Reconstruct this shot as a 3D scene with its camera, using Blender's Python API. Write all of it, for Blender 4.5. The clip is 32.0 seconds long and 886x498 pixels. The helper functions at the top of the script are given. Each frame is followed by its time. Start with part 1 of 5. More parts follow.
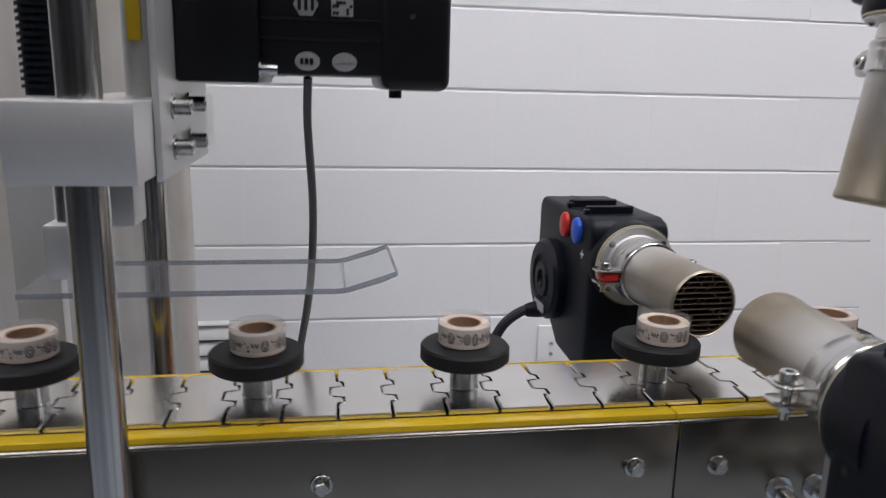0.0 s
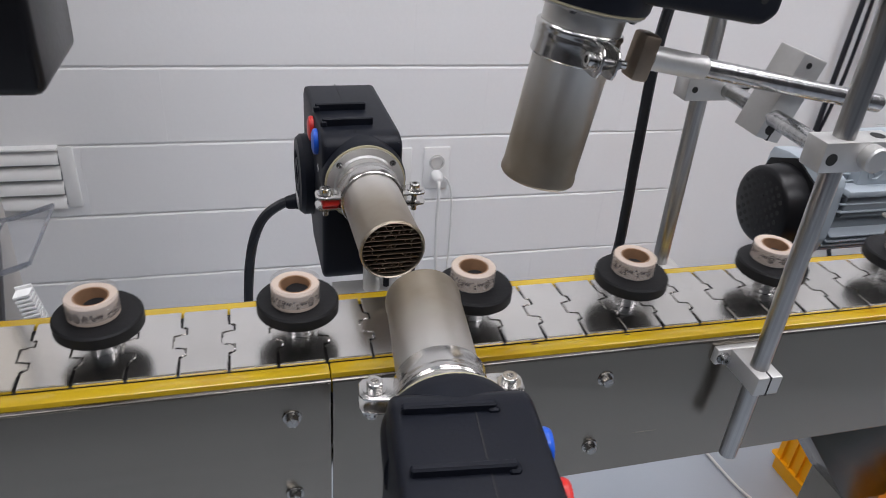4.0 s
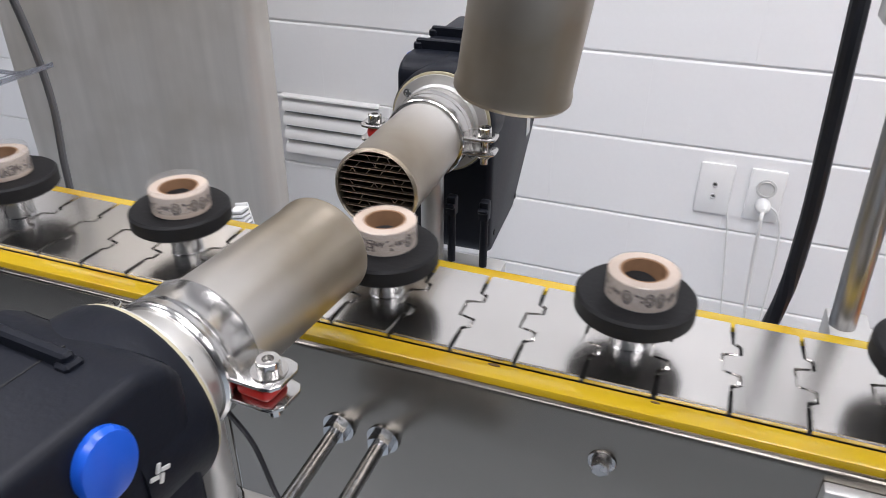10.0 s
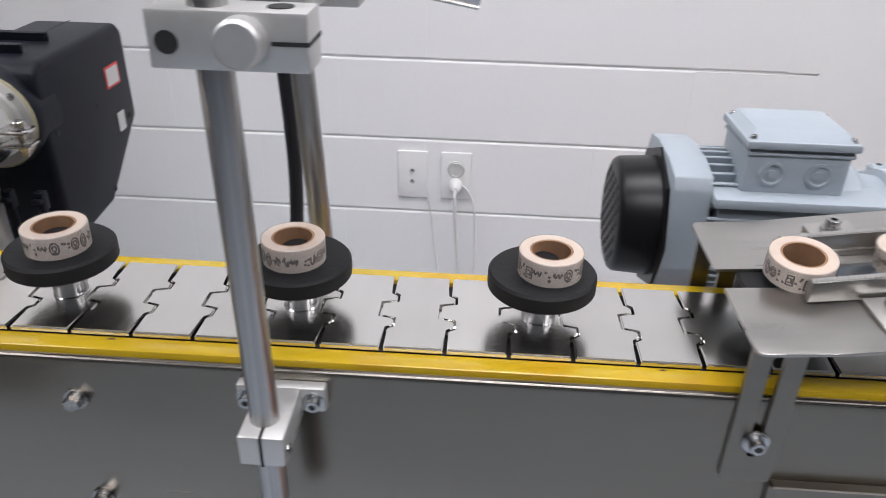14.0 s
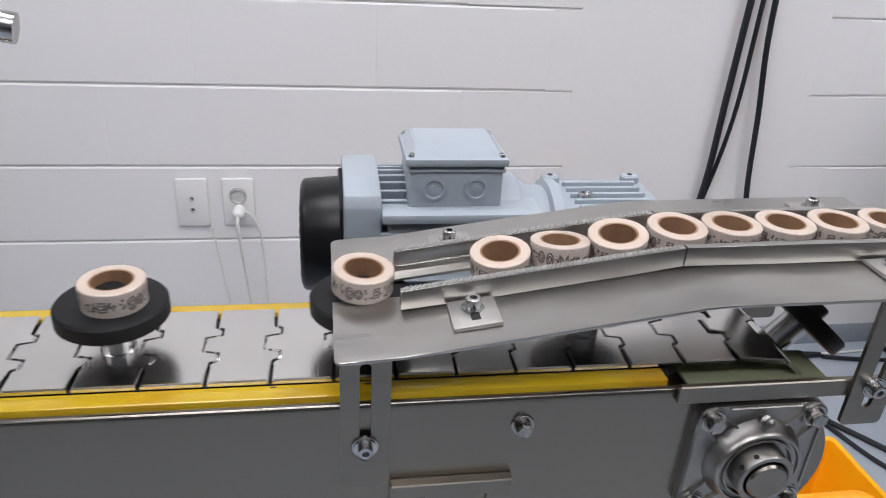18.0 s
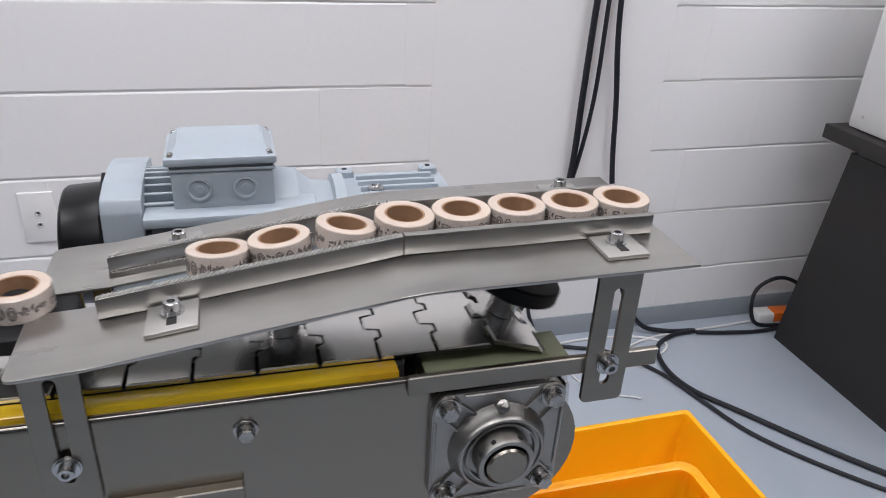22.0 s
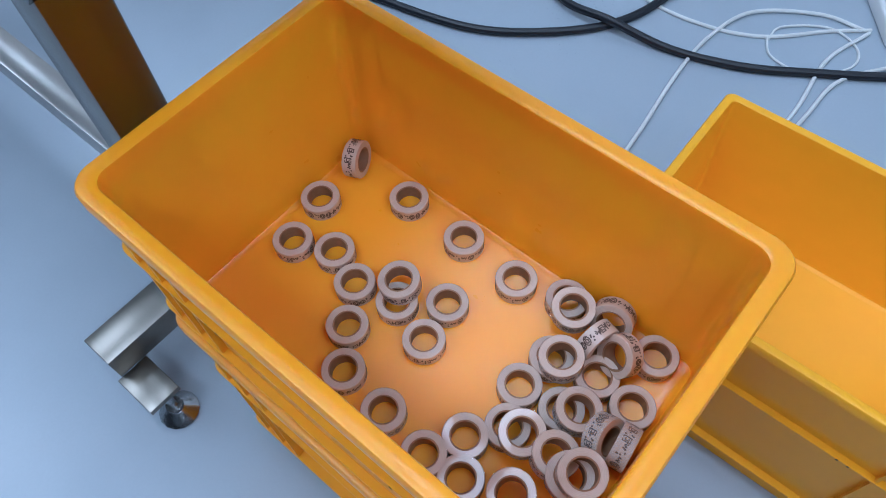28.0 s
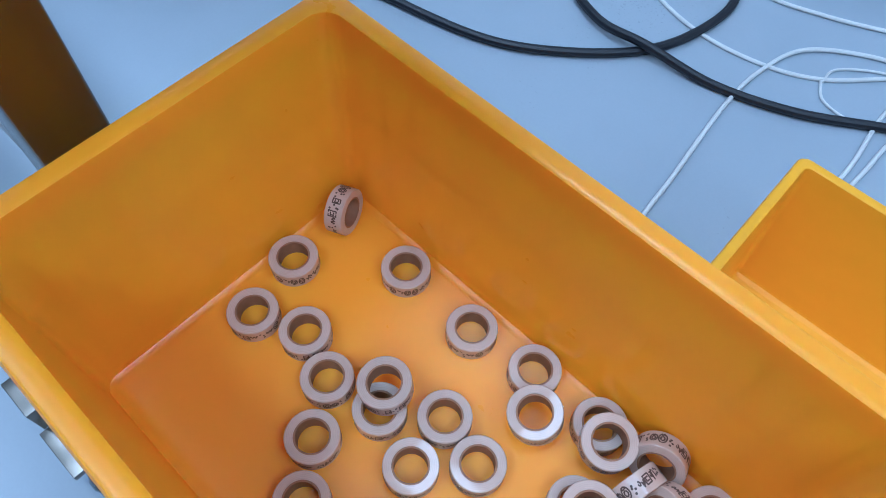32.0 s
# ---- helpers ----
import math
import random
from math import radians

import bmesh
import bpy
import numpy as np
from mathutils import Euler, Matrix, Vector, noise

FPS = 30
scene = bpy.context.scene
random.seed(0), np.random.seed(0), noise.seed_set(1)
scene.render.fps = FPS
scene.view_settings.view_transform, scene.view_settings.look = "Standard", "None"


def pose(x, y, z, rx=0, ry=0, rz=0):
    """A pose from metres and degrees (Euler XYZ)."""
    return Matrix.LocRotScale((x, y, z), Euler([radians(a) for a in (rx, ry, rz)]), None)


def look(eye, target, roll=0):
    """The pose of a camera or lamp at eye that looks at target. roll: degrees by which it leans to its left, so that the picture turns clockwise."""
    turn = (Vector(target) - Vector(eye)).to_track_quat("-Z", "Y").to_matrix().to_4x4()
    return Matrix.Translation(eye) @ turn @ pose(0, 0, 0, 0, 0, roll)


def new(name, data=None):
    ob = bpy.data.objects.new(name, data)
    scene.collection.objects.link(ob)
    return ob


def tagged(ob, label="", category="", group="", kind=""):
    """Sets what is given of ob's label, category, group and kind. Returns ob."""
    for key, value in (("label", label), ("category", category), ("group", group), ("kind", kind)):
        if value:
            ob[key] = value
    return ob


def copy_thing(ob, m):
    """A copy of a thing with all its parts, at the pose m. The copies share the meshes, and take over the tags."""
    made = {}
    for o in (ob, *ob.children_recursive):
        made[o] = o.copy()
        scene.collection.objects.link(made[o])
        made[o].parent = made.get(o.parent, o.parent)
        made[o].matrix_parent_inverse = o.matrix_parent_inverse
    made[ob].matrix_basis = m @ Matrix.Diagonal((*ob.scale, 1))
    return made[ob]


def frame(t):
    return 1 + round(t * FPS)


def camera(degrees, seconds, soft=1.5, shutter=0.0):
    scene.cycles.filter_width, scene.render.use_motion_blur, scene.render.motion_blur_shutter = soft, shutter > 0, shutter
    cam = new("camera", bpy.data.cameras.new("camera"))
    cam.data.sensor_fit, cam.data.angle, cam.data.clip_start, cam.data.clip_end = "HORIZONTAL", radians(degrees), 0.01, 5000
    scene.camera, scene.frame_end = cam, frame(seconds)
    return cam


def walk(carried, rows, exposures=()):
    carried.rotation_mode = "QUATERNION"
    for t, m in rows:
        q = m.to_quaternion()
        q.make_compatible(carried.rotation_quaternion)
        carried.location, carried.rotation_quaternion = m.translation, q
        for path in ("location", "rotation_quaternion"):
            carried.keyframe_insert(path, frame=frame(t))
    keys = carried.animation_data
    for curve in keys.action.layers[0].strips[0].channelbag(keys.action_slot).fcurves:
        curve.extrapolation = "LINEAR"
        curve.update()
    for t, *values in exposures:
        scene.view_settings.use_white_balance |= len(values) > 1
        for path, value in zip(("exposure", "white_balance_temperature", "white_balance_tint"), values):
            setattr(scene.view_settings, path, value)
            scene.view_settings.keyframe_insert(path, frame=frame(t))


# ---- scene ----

# camera and its way
cam = camera(62.2, 32.0, soft=0.9, shutter=0.45)
PATH = [
    (0, (-0.365, -0.513, 1.124), (-0.053, 1.413, 0.686), 1.5),
    (0.5, (-0.367, -0.533, 1.183), (0.063, 1.357, 0.69), 2.3),
    (1, (-0.349, -0.552, 1.245), (0.217, 1.274, 0.66), 3.2),
    (1.5, (-0.326, -0.559, 1.283), (0.334, 1.187, 0.564), 2.3),
    (2, (-0.311, -0.544, 1.298), (0.418, 1.119, 0.461), 2.5),
    (2.5, (-0.306, -0.531, 1.306), (0.463, 1.081, 0.406), 3.1),
    (4.5, (-0.109, -0.476, 1.264), (0.27, 1.174, 0.199), 5.0),
    (5, (-0.057, -0.401, 1.226), (0.203, 1.255, 0.135), 5.1),
    (5.5, (0.013, -0.361, 1.191), (-0.049, 1.315, 0.101), 5.9),
    (6, (0.086, -0.326, 1.153), (-0.336, 1.337, 0.126), 2.6),
    (6.5, (0.114, -0.306, 1.128), (-0.452, 1.345, 0.152), 2.0),
    (7, (0.12, -0.299, 1.108), (-0.516, 1.34, 0.154), 0.5),
    (7.5, (0.122, -0.296, 1.106), (-0.543, 1.339, 0.165), 0.0),
    (8, (0.13, -0.295, 1.107), (-0.537, 1.343, 0.173), -0.2),
    (8.5, (0.134, -0.297, 1.11), (-0.52, 1.339, 0.164), 0.3),
    (9, (0.137, -0.298, 1.115), (-0.512, 1.336, 0.163), 0.2),
    (9.5, (0.139, -0.318, 1.128), (-0.496, 1.317, 0.166), 0.5),
    (10, (0.144, -0.358, 1.16), (-0.444, 1.267, 0.155), 0.3),
    (10.5, (0.144, -0.377, 1.179), (-0.396, 1.252, 0.153), 0.2),
    (11, (0.132, -0.398, 1.185), (-0.329, 1.257, 0.162), 1.0),
    (11.5, (0.13, -0.411, 1.19), (-0.271, 1.26, 0.166), 1.0),
    (12, (0.148, -0.431, 1.196), (-0.159, 1.268, 0.186), 0.8),
    (12.5, (0.188, -0.426, 1.193), (-0.067, 1.289, 0.196), 1.2),
    (13, (0.278, -0.407, 1.175), (0.035, 1.318, 0.192), 1.3),
    (13.5, (0.322, -0.389, 1.159), (0.104, 1.343, 0.182), 1.2),
    (14, (0.366, -0.392, 1.164), (0.277, 1.353, 0.192), 1.5),
    (14.5, (0.391, -0.397, 1.167), (0.372, 1.356, 0.205), 1.7),
    (15, (0.413, -0.391, 1.171), (0.461, 1.363, 0.212), 2.1),
    (15.5, (0.44, -0.388, 1.172), (0.557, 1.367, 0.22), 2.2),
    (17.5, (0.499, -0.399, 1.177), (0.794, 1.358, 0.268), 4.2),
    (18, (0.512, -0.408, 1.177), (0.825, 1.346, 0.268), 3.6),
    (18.5, (0.528, -0.42, 1.176), (0.869, 1.33, 0.27), 3.7),
    (19, (0.545, -0.428, 1.179), (0.924, 1.319, 0.281), 3.6),
    (19.5, (0.556, -0.43, 1.179), (0.96, 1.313, 0.286), 3.7),
    (20, (0.571, -0.428, 1.179), (1.007, 1.311, 0.293), 3.5),
    (20.5, (0.588, -0.423, 1.178), (1.05, 1.308, 0.29), 3.5),
    (21, (0.606, -0.417, 1.176), (1.092, 1.307, 0.288), 3.4),
    (21.5, (0.622, -0.418, 1.174), (1.125, 1.3, 0.281), 3.2),
    (22, (0.641, -0.422, 1.174), (1.155, 1.288, 0.274), 3.2),
    (22.5, (0.665, -0.42, 1.166), (1.167, 1.283, 0.245), 3.7),
    (23, (0.71, -0.394, 1.146), (1.2, 1.283, 0.174), 3.2),
    (23.5, (0.766, -0.359, 1.129), (1.231, 1.263, 0.055), 5.0),
    (24, (0.834, -0.350, 1.133), (1.030, 1.278, -0.013), 2.8),
    (24.5, (0.935, -0.346, 1.117), (0.837, 1.261, -0.07), 4.2),
    (25, (1.009, -0.345, 1.088), (0.705, 1.146, -0.209), 1.5),
    (25.5, (1.032, -0.308, 1.038), (0.703, 1.025, -0.416), 0.1),
    (26, (1.024, -0.243, 1.004), (0.671, 0.972, -0.545), 1.4),
    (26.5, (1.066, -0.207, 0.994), (0.491, 0.822, -0.622), 1.3),
    (28.5, (1.137, -0.158, 0.959), (0.44, 0.573, -0.767), -3.9),
    (29, (1.14, -0.148, 0.958), (0.436, 0.583, -0.765), -4.1),
    (29.5, (1.138, -0.14, 0.954), (0.421, 0.589, -0.765), -4.2),
    (30, (1.125, -0.14, 0.949), (0.404, 0.598, -0.765), -2.3),
    (30.5, (1.113, -0.129, 0.954), (0.398, 0.61, -0.761), -2.5),
    (31, (1.067, -0.105, 0.927), (0.361, 0.643, -0.788), 1.1),
    (31.5, (1.037, -0.082, 0.882), (0.375, 0.696, -0.838), 1.8),
    (32, (1.029, -0.069, 0.868), (0.365, 0.686, -0.861), 2.7),
]
walk(cam, [(t, look(eye, target, roll)) for t, eye, target, roll in PATH],
     [(0, -0.50, 6350, 12), (4.5, -0.45, 6350, 12), (6.0, -0.22, 6350, 12), (7.5, 0.0, 6350, 12), (11.5, 0.02, 6350, 12), (13.0, -0.15, 6350, 12), (14.0, -0.20, 6350, 12), (15.5, -0.30, 6350, 12), (19.0, -0.34, 6350, 12), (22.5, -0.35, 6350, 12), (24.0, -0.18, 6350, 12), (26.0, -0.32, 6250, 12), (26.8, -0.36, 5900, 9), (28.4, -0.54, 4550, 2), (29.4, -0.50, 4500, 1), (30.4, -0.39, 4400, 0), (32.0, -0.38, 4350, 0)])

FLOOR = -0.01          # floor level
WALL = 1.23            # face of the block wall
TOP = 0.90             # top of the slat chain
PITCH = 0.0381
SPEED = 0.1459         # metres a second
PUCK0 = 0.0415         # where a carrier stands at 0 s
AXLE_X, AXLE_Z = 0.793, 0.836
RADIUS = TOP - AXLE_Z
LINKS = 224
RUN = (LINKS * PITCH - 2 * math.pi * RADIUS) / 2
AXLE_L = AXLE_X - RUN

# light: LED panels in the ceiling, a weak even surround
world = bpy.data.worlds.new("world")
scene.world = world
world.use_nodes = True
world.node_tree.nodes["Background"].inputs[0].default_value = (0.9, 0.95, 1.0, 1)
world.node_tree.nodes["Background"].inputs[1].default_value = 0.05
PANELS = [(-1.5, -1.10), (0.4, -1.10), (2.3, -1.10), (-1.5, 0.20), (0.4, 0.20), (2.3, 0.20)]
for px, py in PANELS:
    lamp = bpy.data.lights.new("panel_light", "AREA")
    lamp.shape, lamp.size, lamp.size_y, lamp.energy, lamp.color = "RECTANGLE", 1.2, 0.6, 16.5, (1.0, 0.975, 1.01)
    new("panel_light", lamp).matrix_world = pose(px, py, 2.66)


# ---- materials
def material(name, colour, rough=0.5, metal=0.0, spread=0.08, grain=60.0, bump=0.0, stretch=(1, 1, 1), rough_spread=0.08,
             stain=0.0, stain_scale=6.0, stain_colour=(0.1, 0.08, 0.06), coat=0.0, each=0.0, spec=0.5):
    m = bpy.data.materials.new(name)
    m.use_nodes = True
    nt = m.node_tree
    N, L = nt.nodes, nt.links
    p = N["Principled BSDF"]
    p.inputs["Roughness"].default_value, p.inputs["Metallic"].default_value = rough, metal
    p.inputs["Specular IOR Level"].default_value = spec
    p.inputs["Coat Weight"].default_value = coat
    tc, mp = N.new("ShaderNodeTexCoord"), N.new("ShaderNodeMapping")
    mp.inputs["Scale"].default_value = stretch
    L.new(tc.outputs["Object"], mp.inputs["Vector"])
    n1, n2 = N.new("ShaderNodeTexNoise"), N.new("ShaderNodeTexNoise")
    n1.inputs["Scale"].default_value, n1.inputs["Detail"].default_value = grain, 4
    n2.inputs["Scale"].default_value, n2.inputs["Detail"].default_value = stain_scale, 3
    L.new(mp.outputs[0], n1.inputs["Vector"])
    L.new(tc.outputs["Object"], n2.inputs["Vector"])
    lo = [c * (1 - spread) for c in colour]
    hi = [min(1, c * (1 + spread)) for c in colour]
    r1 = N.new("ShaderNodeMix")
    r1.data_type = "RGBA"
    r1.inputs["A"].default_value, r1.inputs["B"].default_value = (*lo, 1), (*hi, 1)
    L.new(n1.outputs["Fac"], r1.inputs["Factor"])
    out = r1.outputs["Result"]
    if stain:
        rm = N.new("ShaderNodeMapRange")
        rm.inputs["From Min"].default_value, rm.inputs["From Max"].default_value = 0.48, 0.75
        rm.inputs["To Max"].default_value = stain
        L.new(n2.outputs["Fac"], rm.inputs["Value"])
        r2 = N.new("ShaderNodeMix")
        r2.data_type = "RGBA"
        L.new(rm.outputs[0], r2.inputs["Factor"])
        L.new(out, r2.inputs["A"])
        r2.inputs["B"].default_value = (*stain_colour, 1)
        out = r2.outputs["Result"]
    if each:
        oi, rm = N.new("ShaderNodeObjectInfo"), N.new("ShaderNodeMapRange")
        rm.inputs["To Min"].default_value, rm.inputs["To Max"].default_value = 1 - each, 1 + each
        L.new(oi.outputs["Random"], rm.inputs["Value"])
        hs = N.new("ShaderNodeHueSaturation")
        L.new(rm.outputs[0], hs.inputs["Value"])
        L.new(out, hs.inputs["Color"])
        out = hs.outputs["Color"]
    L.new(out, p.inputs["Base Color"])
    rr = N.new("ShaderNodeMapRange")
    rr.inputs["To Min"].default_value, rr.inputs["To Max"].default_value = max(0.02, rough - rough_spread), min(1, rough + rough_spread)
    mixf = N.new("ShaderNodeMath")
    mixf.operation = "ADD"
    half = N.new("ShaderNodeMath")
    half.operation = "MULTIPLY"
    half.inputs[1].default_value = 0.5
    L.new(n1.outputs["Fac"], mixf.inputs[0])
    L.new(n2.outputs["Fac"], mixf.inputs[1])
    L.new(mixf.outputs[0], half.inputs[0])
    L.new(half.outputs[0], rr.inputs["Value"])
    L.new(rr.outputs[0], p.inputs["Roughness"])
    if bump:
        b = N.new("ShaderNodeBump")
        b.inputs["Strength"].default_value, b.inputs["Distance"].default_value = min(1, bump), 0.001
        L.new(n1.outputs["Fac"], b.inputs["Height"])
        L.new(b.outputs[0], p.inputs["Normal"])
    return m


STEEL = material("brushed_steel", (0.254, 0.231, 0.199), 0.26, 1, 0.05, 120, 0.02, (0.03, 1, 1), 0.04, 0.25, 3, (0.30, 0.28, 0.25))
sp = STEEL.node_tree.nodes["Principled BSDF"]
sp.inputs["Anisotropic"].default_value, sp.inputs["Anisotropic Rotation"].default_value = 0.5, 0.25
RAIL = material("bright_steel", (0.46, 0.45, 0.43), 0.32, 1, 0.10, 160, 0.10, (0.05, 1, 1), 0.08, 0.15, 30, (0.4, 0.38, 0.35))
SHEET = material("sheet_steel", (0.46, 0.445, 0.42), 0.30, 1, 0.12, 70, 0.12, (0.06, 1, 1), 0.10, 0.40, 14, (0.35, 0.325, 0.29))
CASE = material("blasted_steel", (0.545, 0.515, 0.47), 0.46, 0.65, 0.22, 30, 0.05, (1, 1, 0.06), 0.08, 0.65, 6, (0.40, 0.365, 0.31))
CHAIN = material("chain_steel", (0.68, 0.665, 0.64), 0.22, 1, 0.05, 140, 0.035, (1, 0.06, 1), 0.06, 0.14, 22, (0.40, 0.38, 0.35), each=0.08)
TAB = material("ground_plate", (0.50, 0.485, 0.46), 0.46, 0.9, 0.08, 160, 0.08, (1, 1, 1), 0.08, 0.2, 40, (0.36, 0.34, 0.31))
ZINC = material("zinc_steel", (0.40, 0.39, 0.375), 0.26, 1, 0.10, 200, 0.1, (1, 1, 1), 0.10, 0.3, 60, (0.24, 0.23, 0.21))
POLISH = material("polished_steel", (0.58, 0.57, 0.555), 0.20, 1, 0.06, 120, 0.05, (1, 1, 1), 0.08, 0.2, 40, (0.5, 0.48, 0.45))
BAR = material("bar_steel", (0.245, 0.225, 0.195), 0.31, 1, 0.12, 90, 0.10, (0.06, 1, 1), 0.08, 0.2, 20, (0.24, 0.23, 0.21))
# lengthwise colour streaks stand in for reflections of the room
CHROME = material("streaked_chrome", (0.46, 0.46, 0.46), 0.22, 1, 0.45, 170, 0.35, (1, 1, 0.008), 0.08)
DARK_STEEL = material("dark_steel", (0.030, 0.028, 0.022), 0.20, 1, 0.25, 18, 0.20, (1, 1, 1), 0.08, 0.6, 12, (0.016, 0.016, 0.012))
# posts and columns: light and dark reflections painted as streaks
SHAFT = material("streaked_bar", (0.43, 0.424, 0.415), 0.30, 1, 0.55, 330, 0.30, (1, 1, 0.004), 0.08)
COLUMN = material("streaked_steel", (0.44, 0.432, 0.415), 0.20, 1, 0.85, 330, 0.25, (1, 1, 0.004), 0.08)
ALU = material("aluminium", (0.58, 0.575, 0.56), 0.42, 0.7, 0.05, 220, 0.12, (1, 1, 1), 0.06, 0.12, 8, (0.5, 0.5, 0.49))
CAST = material("cast_steel", (0.33, 0.318, 0.30), 0.36, 1, 0.10, 260, 0.10, (1, 1, 1), 0.10, 0.25, 14, (0.3, 0.28, 0.25))
TUBE = material("heated_steel", (0.36, 0.315, 0.25), 0.38, 0.92, 0.10, 60, 0.06, (1, 0.2, 1), 0.10, 0.55, 22, (0.24, 0.19, 0.13))
nt = TUBE.node_tree           # silver at the clamp, straw-brown towards the mouth
sep, ramp, tint = nt.nodes.new("ShaderNodeSeparateXYZ"), nt.nodes.new("ShaderNodeMapRange"), nt.nodes.new("ShaderNodeMix")
wob = nt.nodes.new("ShaderNodeMath")
wob.operation, wob.inputs[1].default_value = "MULTIPLY_ADD", 0.05
ramp.inputs["From Min"].default_value, ramp.inputs["From Max"].default_value = -0.005, -0.075
tint.data_type = "RGBA"
tint.inputs["A"].default_value = (0.66, 0.645, 0.615, 1)
base = nt.nodes["Principled BSDF"].inputs["Base Color"]
nt.links.new(base.links[0].from_socket, tint.inputs["B"])
nt.links.new(nt.nodes["Texture Coordinate"].outputs["Object"], sep.inputs[0])
nt.links.new(nt.nodes["Noise Texture.001"].outputs["Fac"], wob.inputs[0])
nt.links.new(sep.outputs["Y"], wob.inputs[2])
nt.links.new(wob.outputs[0], ramp.inputs["Value"])
nt.links.new(ramp.outputs[0], tint.inputs["Factor"])
nt.links.new(tint.outputs["Result"], base)
BLACK = material("black_plastic", (0.006, 0.0075, 0.0125), 0.46, 0, 0.2, 400, 0.12, spec=0.2)
BOXBLACK = material("black_paint", (0.005, 0.005, 0.006), 0.33, 0, 0.2, 300, 0.08, spec=0.3)
RUBBER = material("black_rubber", (0.007, 0.007, 0.008), 0.6, 0, 0.3, 300, 0.20, stain=0.25, stain_scale=40, stain_colour=(0.02, 0.02, 0.021), spec=0.3)
CABLE = material("cable_rubber", (0.009, 0.0105, 0.016), 0.45, 0, 0.2, 200, spec=0.5)
WIRE = material("white_wire", (0.72, 0.72, 0.70), 0.5, 0, 0.05, 80)
GREYWIRE = material("grey_wire", (0.12, 0.12, 0.125), 0.5, 0, 0.05, 80)
YELLOW = material("yellow_plastic", (0.51, 0.345, 0.013), 0.22, 0, 0.22, 40, 0.08, (0.15, 1, 1), 0.10, 0.80, 16, (0.43, 0.21, 0.006), spec=0.75)
PAPER = material("tape_paper", (0.555, 0.455, 0.378), 0.5, 0, 0.06, 300, 0.05, (1, 1, 6), stain=0.35, stain_scale=90, stain_colour=(0.46, 0.36, 0.285), coat=0.8, each=0.05)
nt = PAPER.node_tree          # the wound layers show as faint rings
rings, faint, wound = nt.nodes.new("ShaderNodeTexWave"), nt.nodes.new("ShaderNodeMath"), nt.nodes.new("ShaderNodeMix")
rings.wave_type, rings.rings_direction = "RINGS", "Z"
rings.inputs["Scale"].default_value, rings.inputs["Distortion"].default_value, rings.inputs["Detail"].default_value = 260, 2.0, 2
faint.operation, faint.inputs[1].default_value = "MULTIPLY", 0.22
wound.data_type, wound.blend_type = "RGBA", "MULTIPLY"
wound.inputs["B"].default_value = (0.62, 0.52, 0.44, 1)
base = nt.nodes["Principled BSDF"].inputs["Base Color"]
nt.links.new(nt.nodes["Texture Coordinate"].outputs["Object"], rings.inputs["Vector"])
nt.links.new(rings.outputs["Fac"], faint.inputs[0])
nt.links.new(faint.outputs[0], wound.inputs["Factor"])
nt.links.new(base.links[0].from_socket, wound.inputs["A"])
nt.links.new(wound.outputs["Result"], base)
CARD = material("core_card", (0.27, 0.150, 0.08), 0.75, 0, 0.15, 220, 0.2)
INK = material("ink", (0.070, 0.046, 0.036), 0.5, 0, 0.2, 100)
BIN = material("bin_plastic", (1.0, 0.368, 0.001), 0.30, 0, 0.04, 30, 0.10, (1, 1, 1), 0.10, 0.35, 7, (0.95, 0.330, 0.001), spec=0.45)
plastic = BIN.node_tree.nodes["Principled BSDF"]      # light seeps through the thin plastic walls
plastic.inputs["Subsurface Weight"].default_value = 0.45
plastic.inputs["Subsurface Radius"].default_value = (1.0, 0.60, 0.05)
plastic.inputs["Subsurface Scale"].default_value = 0.02
BINB = material("bin_plastic_light", (0.90, 0.43, 0.003), 0.38, 0, 0.04, 30, 0.05, (1, 1, 1), 0.10, 0.25, 7, (0.84, 0.375, 0.003), spec=0.35)
PAINT = material("wall_paint", (0.80, 0.80, 0.80), 0.62, 0, 0.015, 90, 0.30, (1, 1, 1), 0.05, 0.10, 2.5, (0.74, 0.74, 0.735))
BASE = material("base_paint", (0.30, 0.335, 0.37), 0.5, 0, 0.05, 60, 0.2, stain=0.25, stain_scale=8, stain_colour=(0.24, 0.27, 0.30))
EPOXY = material("floor_paint", (0.385, 0.43, 0.485), 0.30, 0, 0.03, 220, 0.05, (1, 1, 1), 0.08, 0.45, 4.0, (0.335, 0.38, 0.435))
# for the unseen walls; grey lowered to cut fill light and reflections
UNSEEN_WALL = material("unseen_wall_grey", (0.15, 0.15, 0.155), 0.7, 0, 0.03, 60, 0.2)
CEIL = material("ceiling_paint", (0.8, 0.8, 0.8), 0.8, 0, 0.02, 40)
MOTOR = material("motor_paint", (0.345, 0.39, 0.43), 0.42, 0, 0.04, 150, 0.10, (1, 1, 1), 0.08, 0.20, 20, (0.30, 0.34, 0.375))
# shaded copy of the motor paint: recess shade put into the colour
MOTOR_SHADE = material("motor_paint_shade", (0.20, 0.225, 0.25), 0.45, 0, 0.05, 150, 0.1)
RED = material("red_plastic", (0.55, 0.02, 0.015), 0.35, 0, 0.05, 80)
BLUE = material("blue_plastic", (0.01, 0.09, 0.55), 0.32, 0, 0.05, 80)
WHITE = material("white_plastic", (0.78, 0.78, 0.77), 0.4, 0, 0.02, 80)
WORN = material("worn_sticker", (0.20, 0.20, 0.20), 0.5, 0, 0.3, 700)
ORANGE = material("orange_plastic", (0.75, 0.16, 0.02), 0.35)
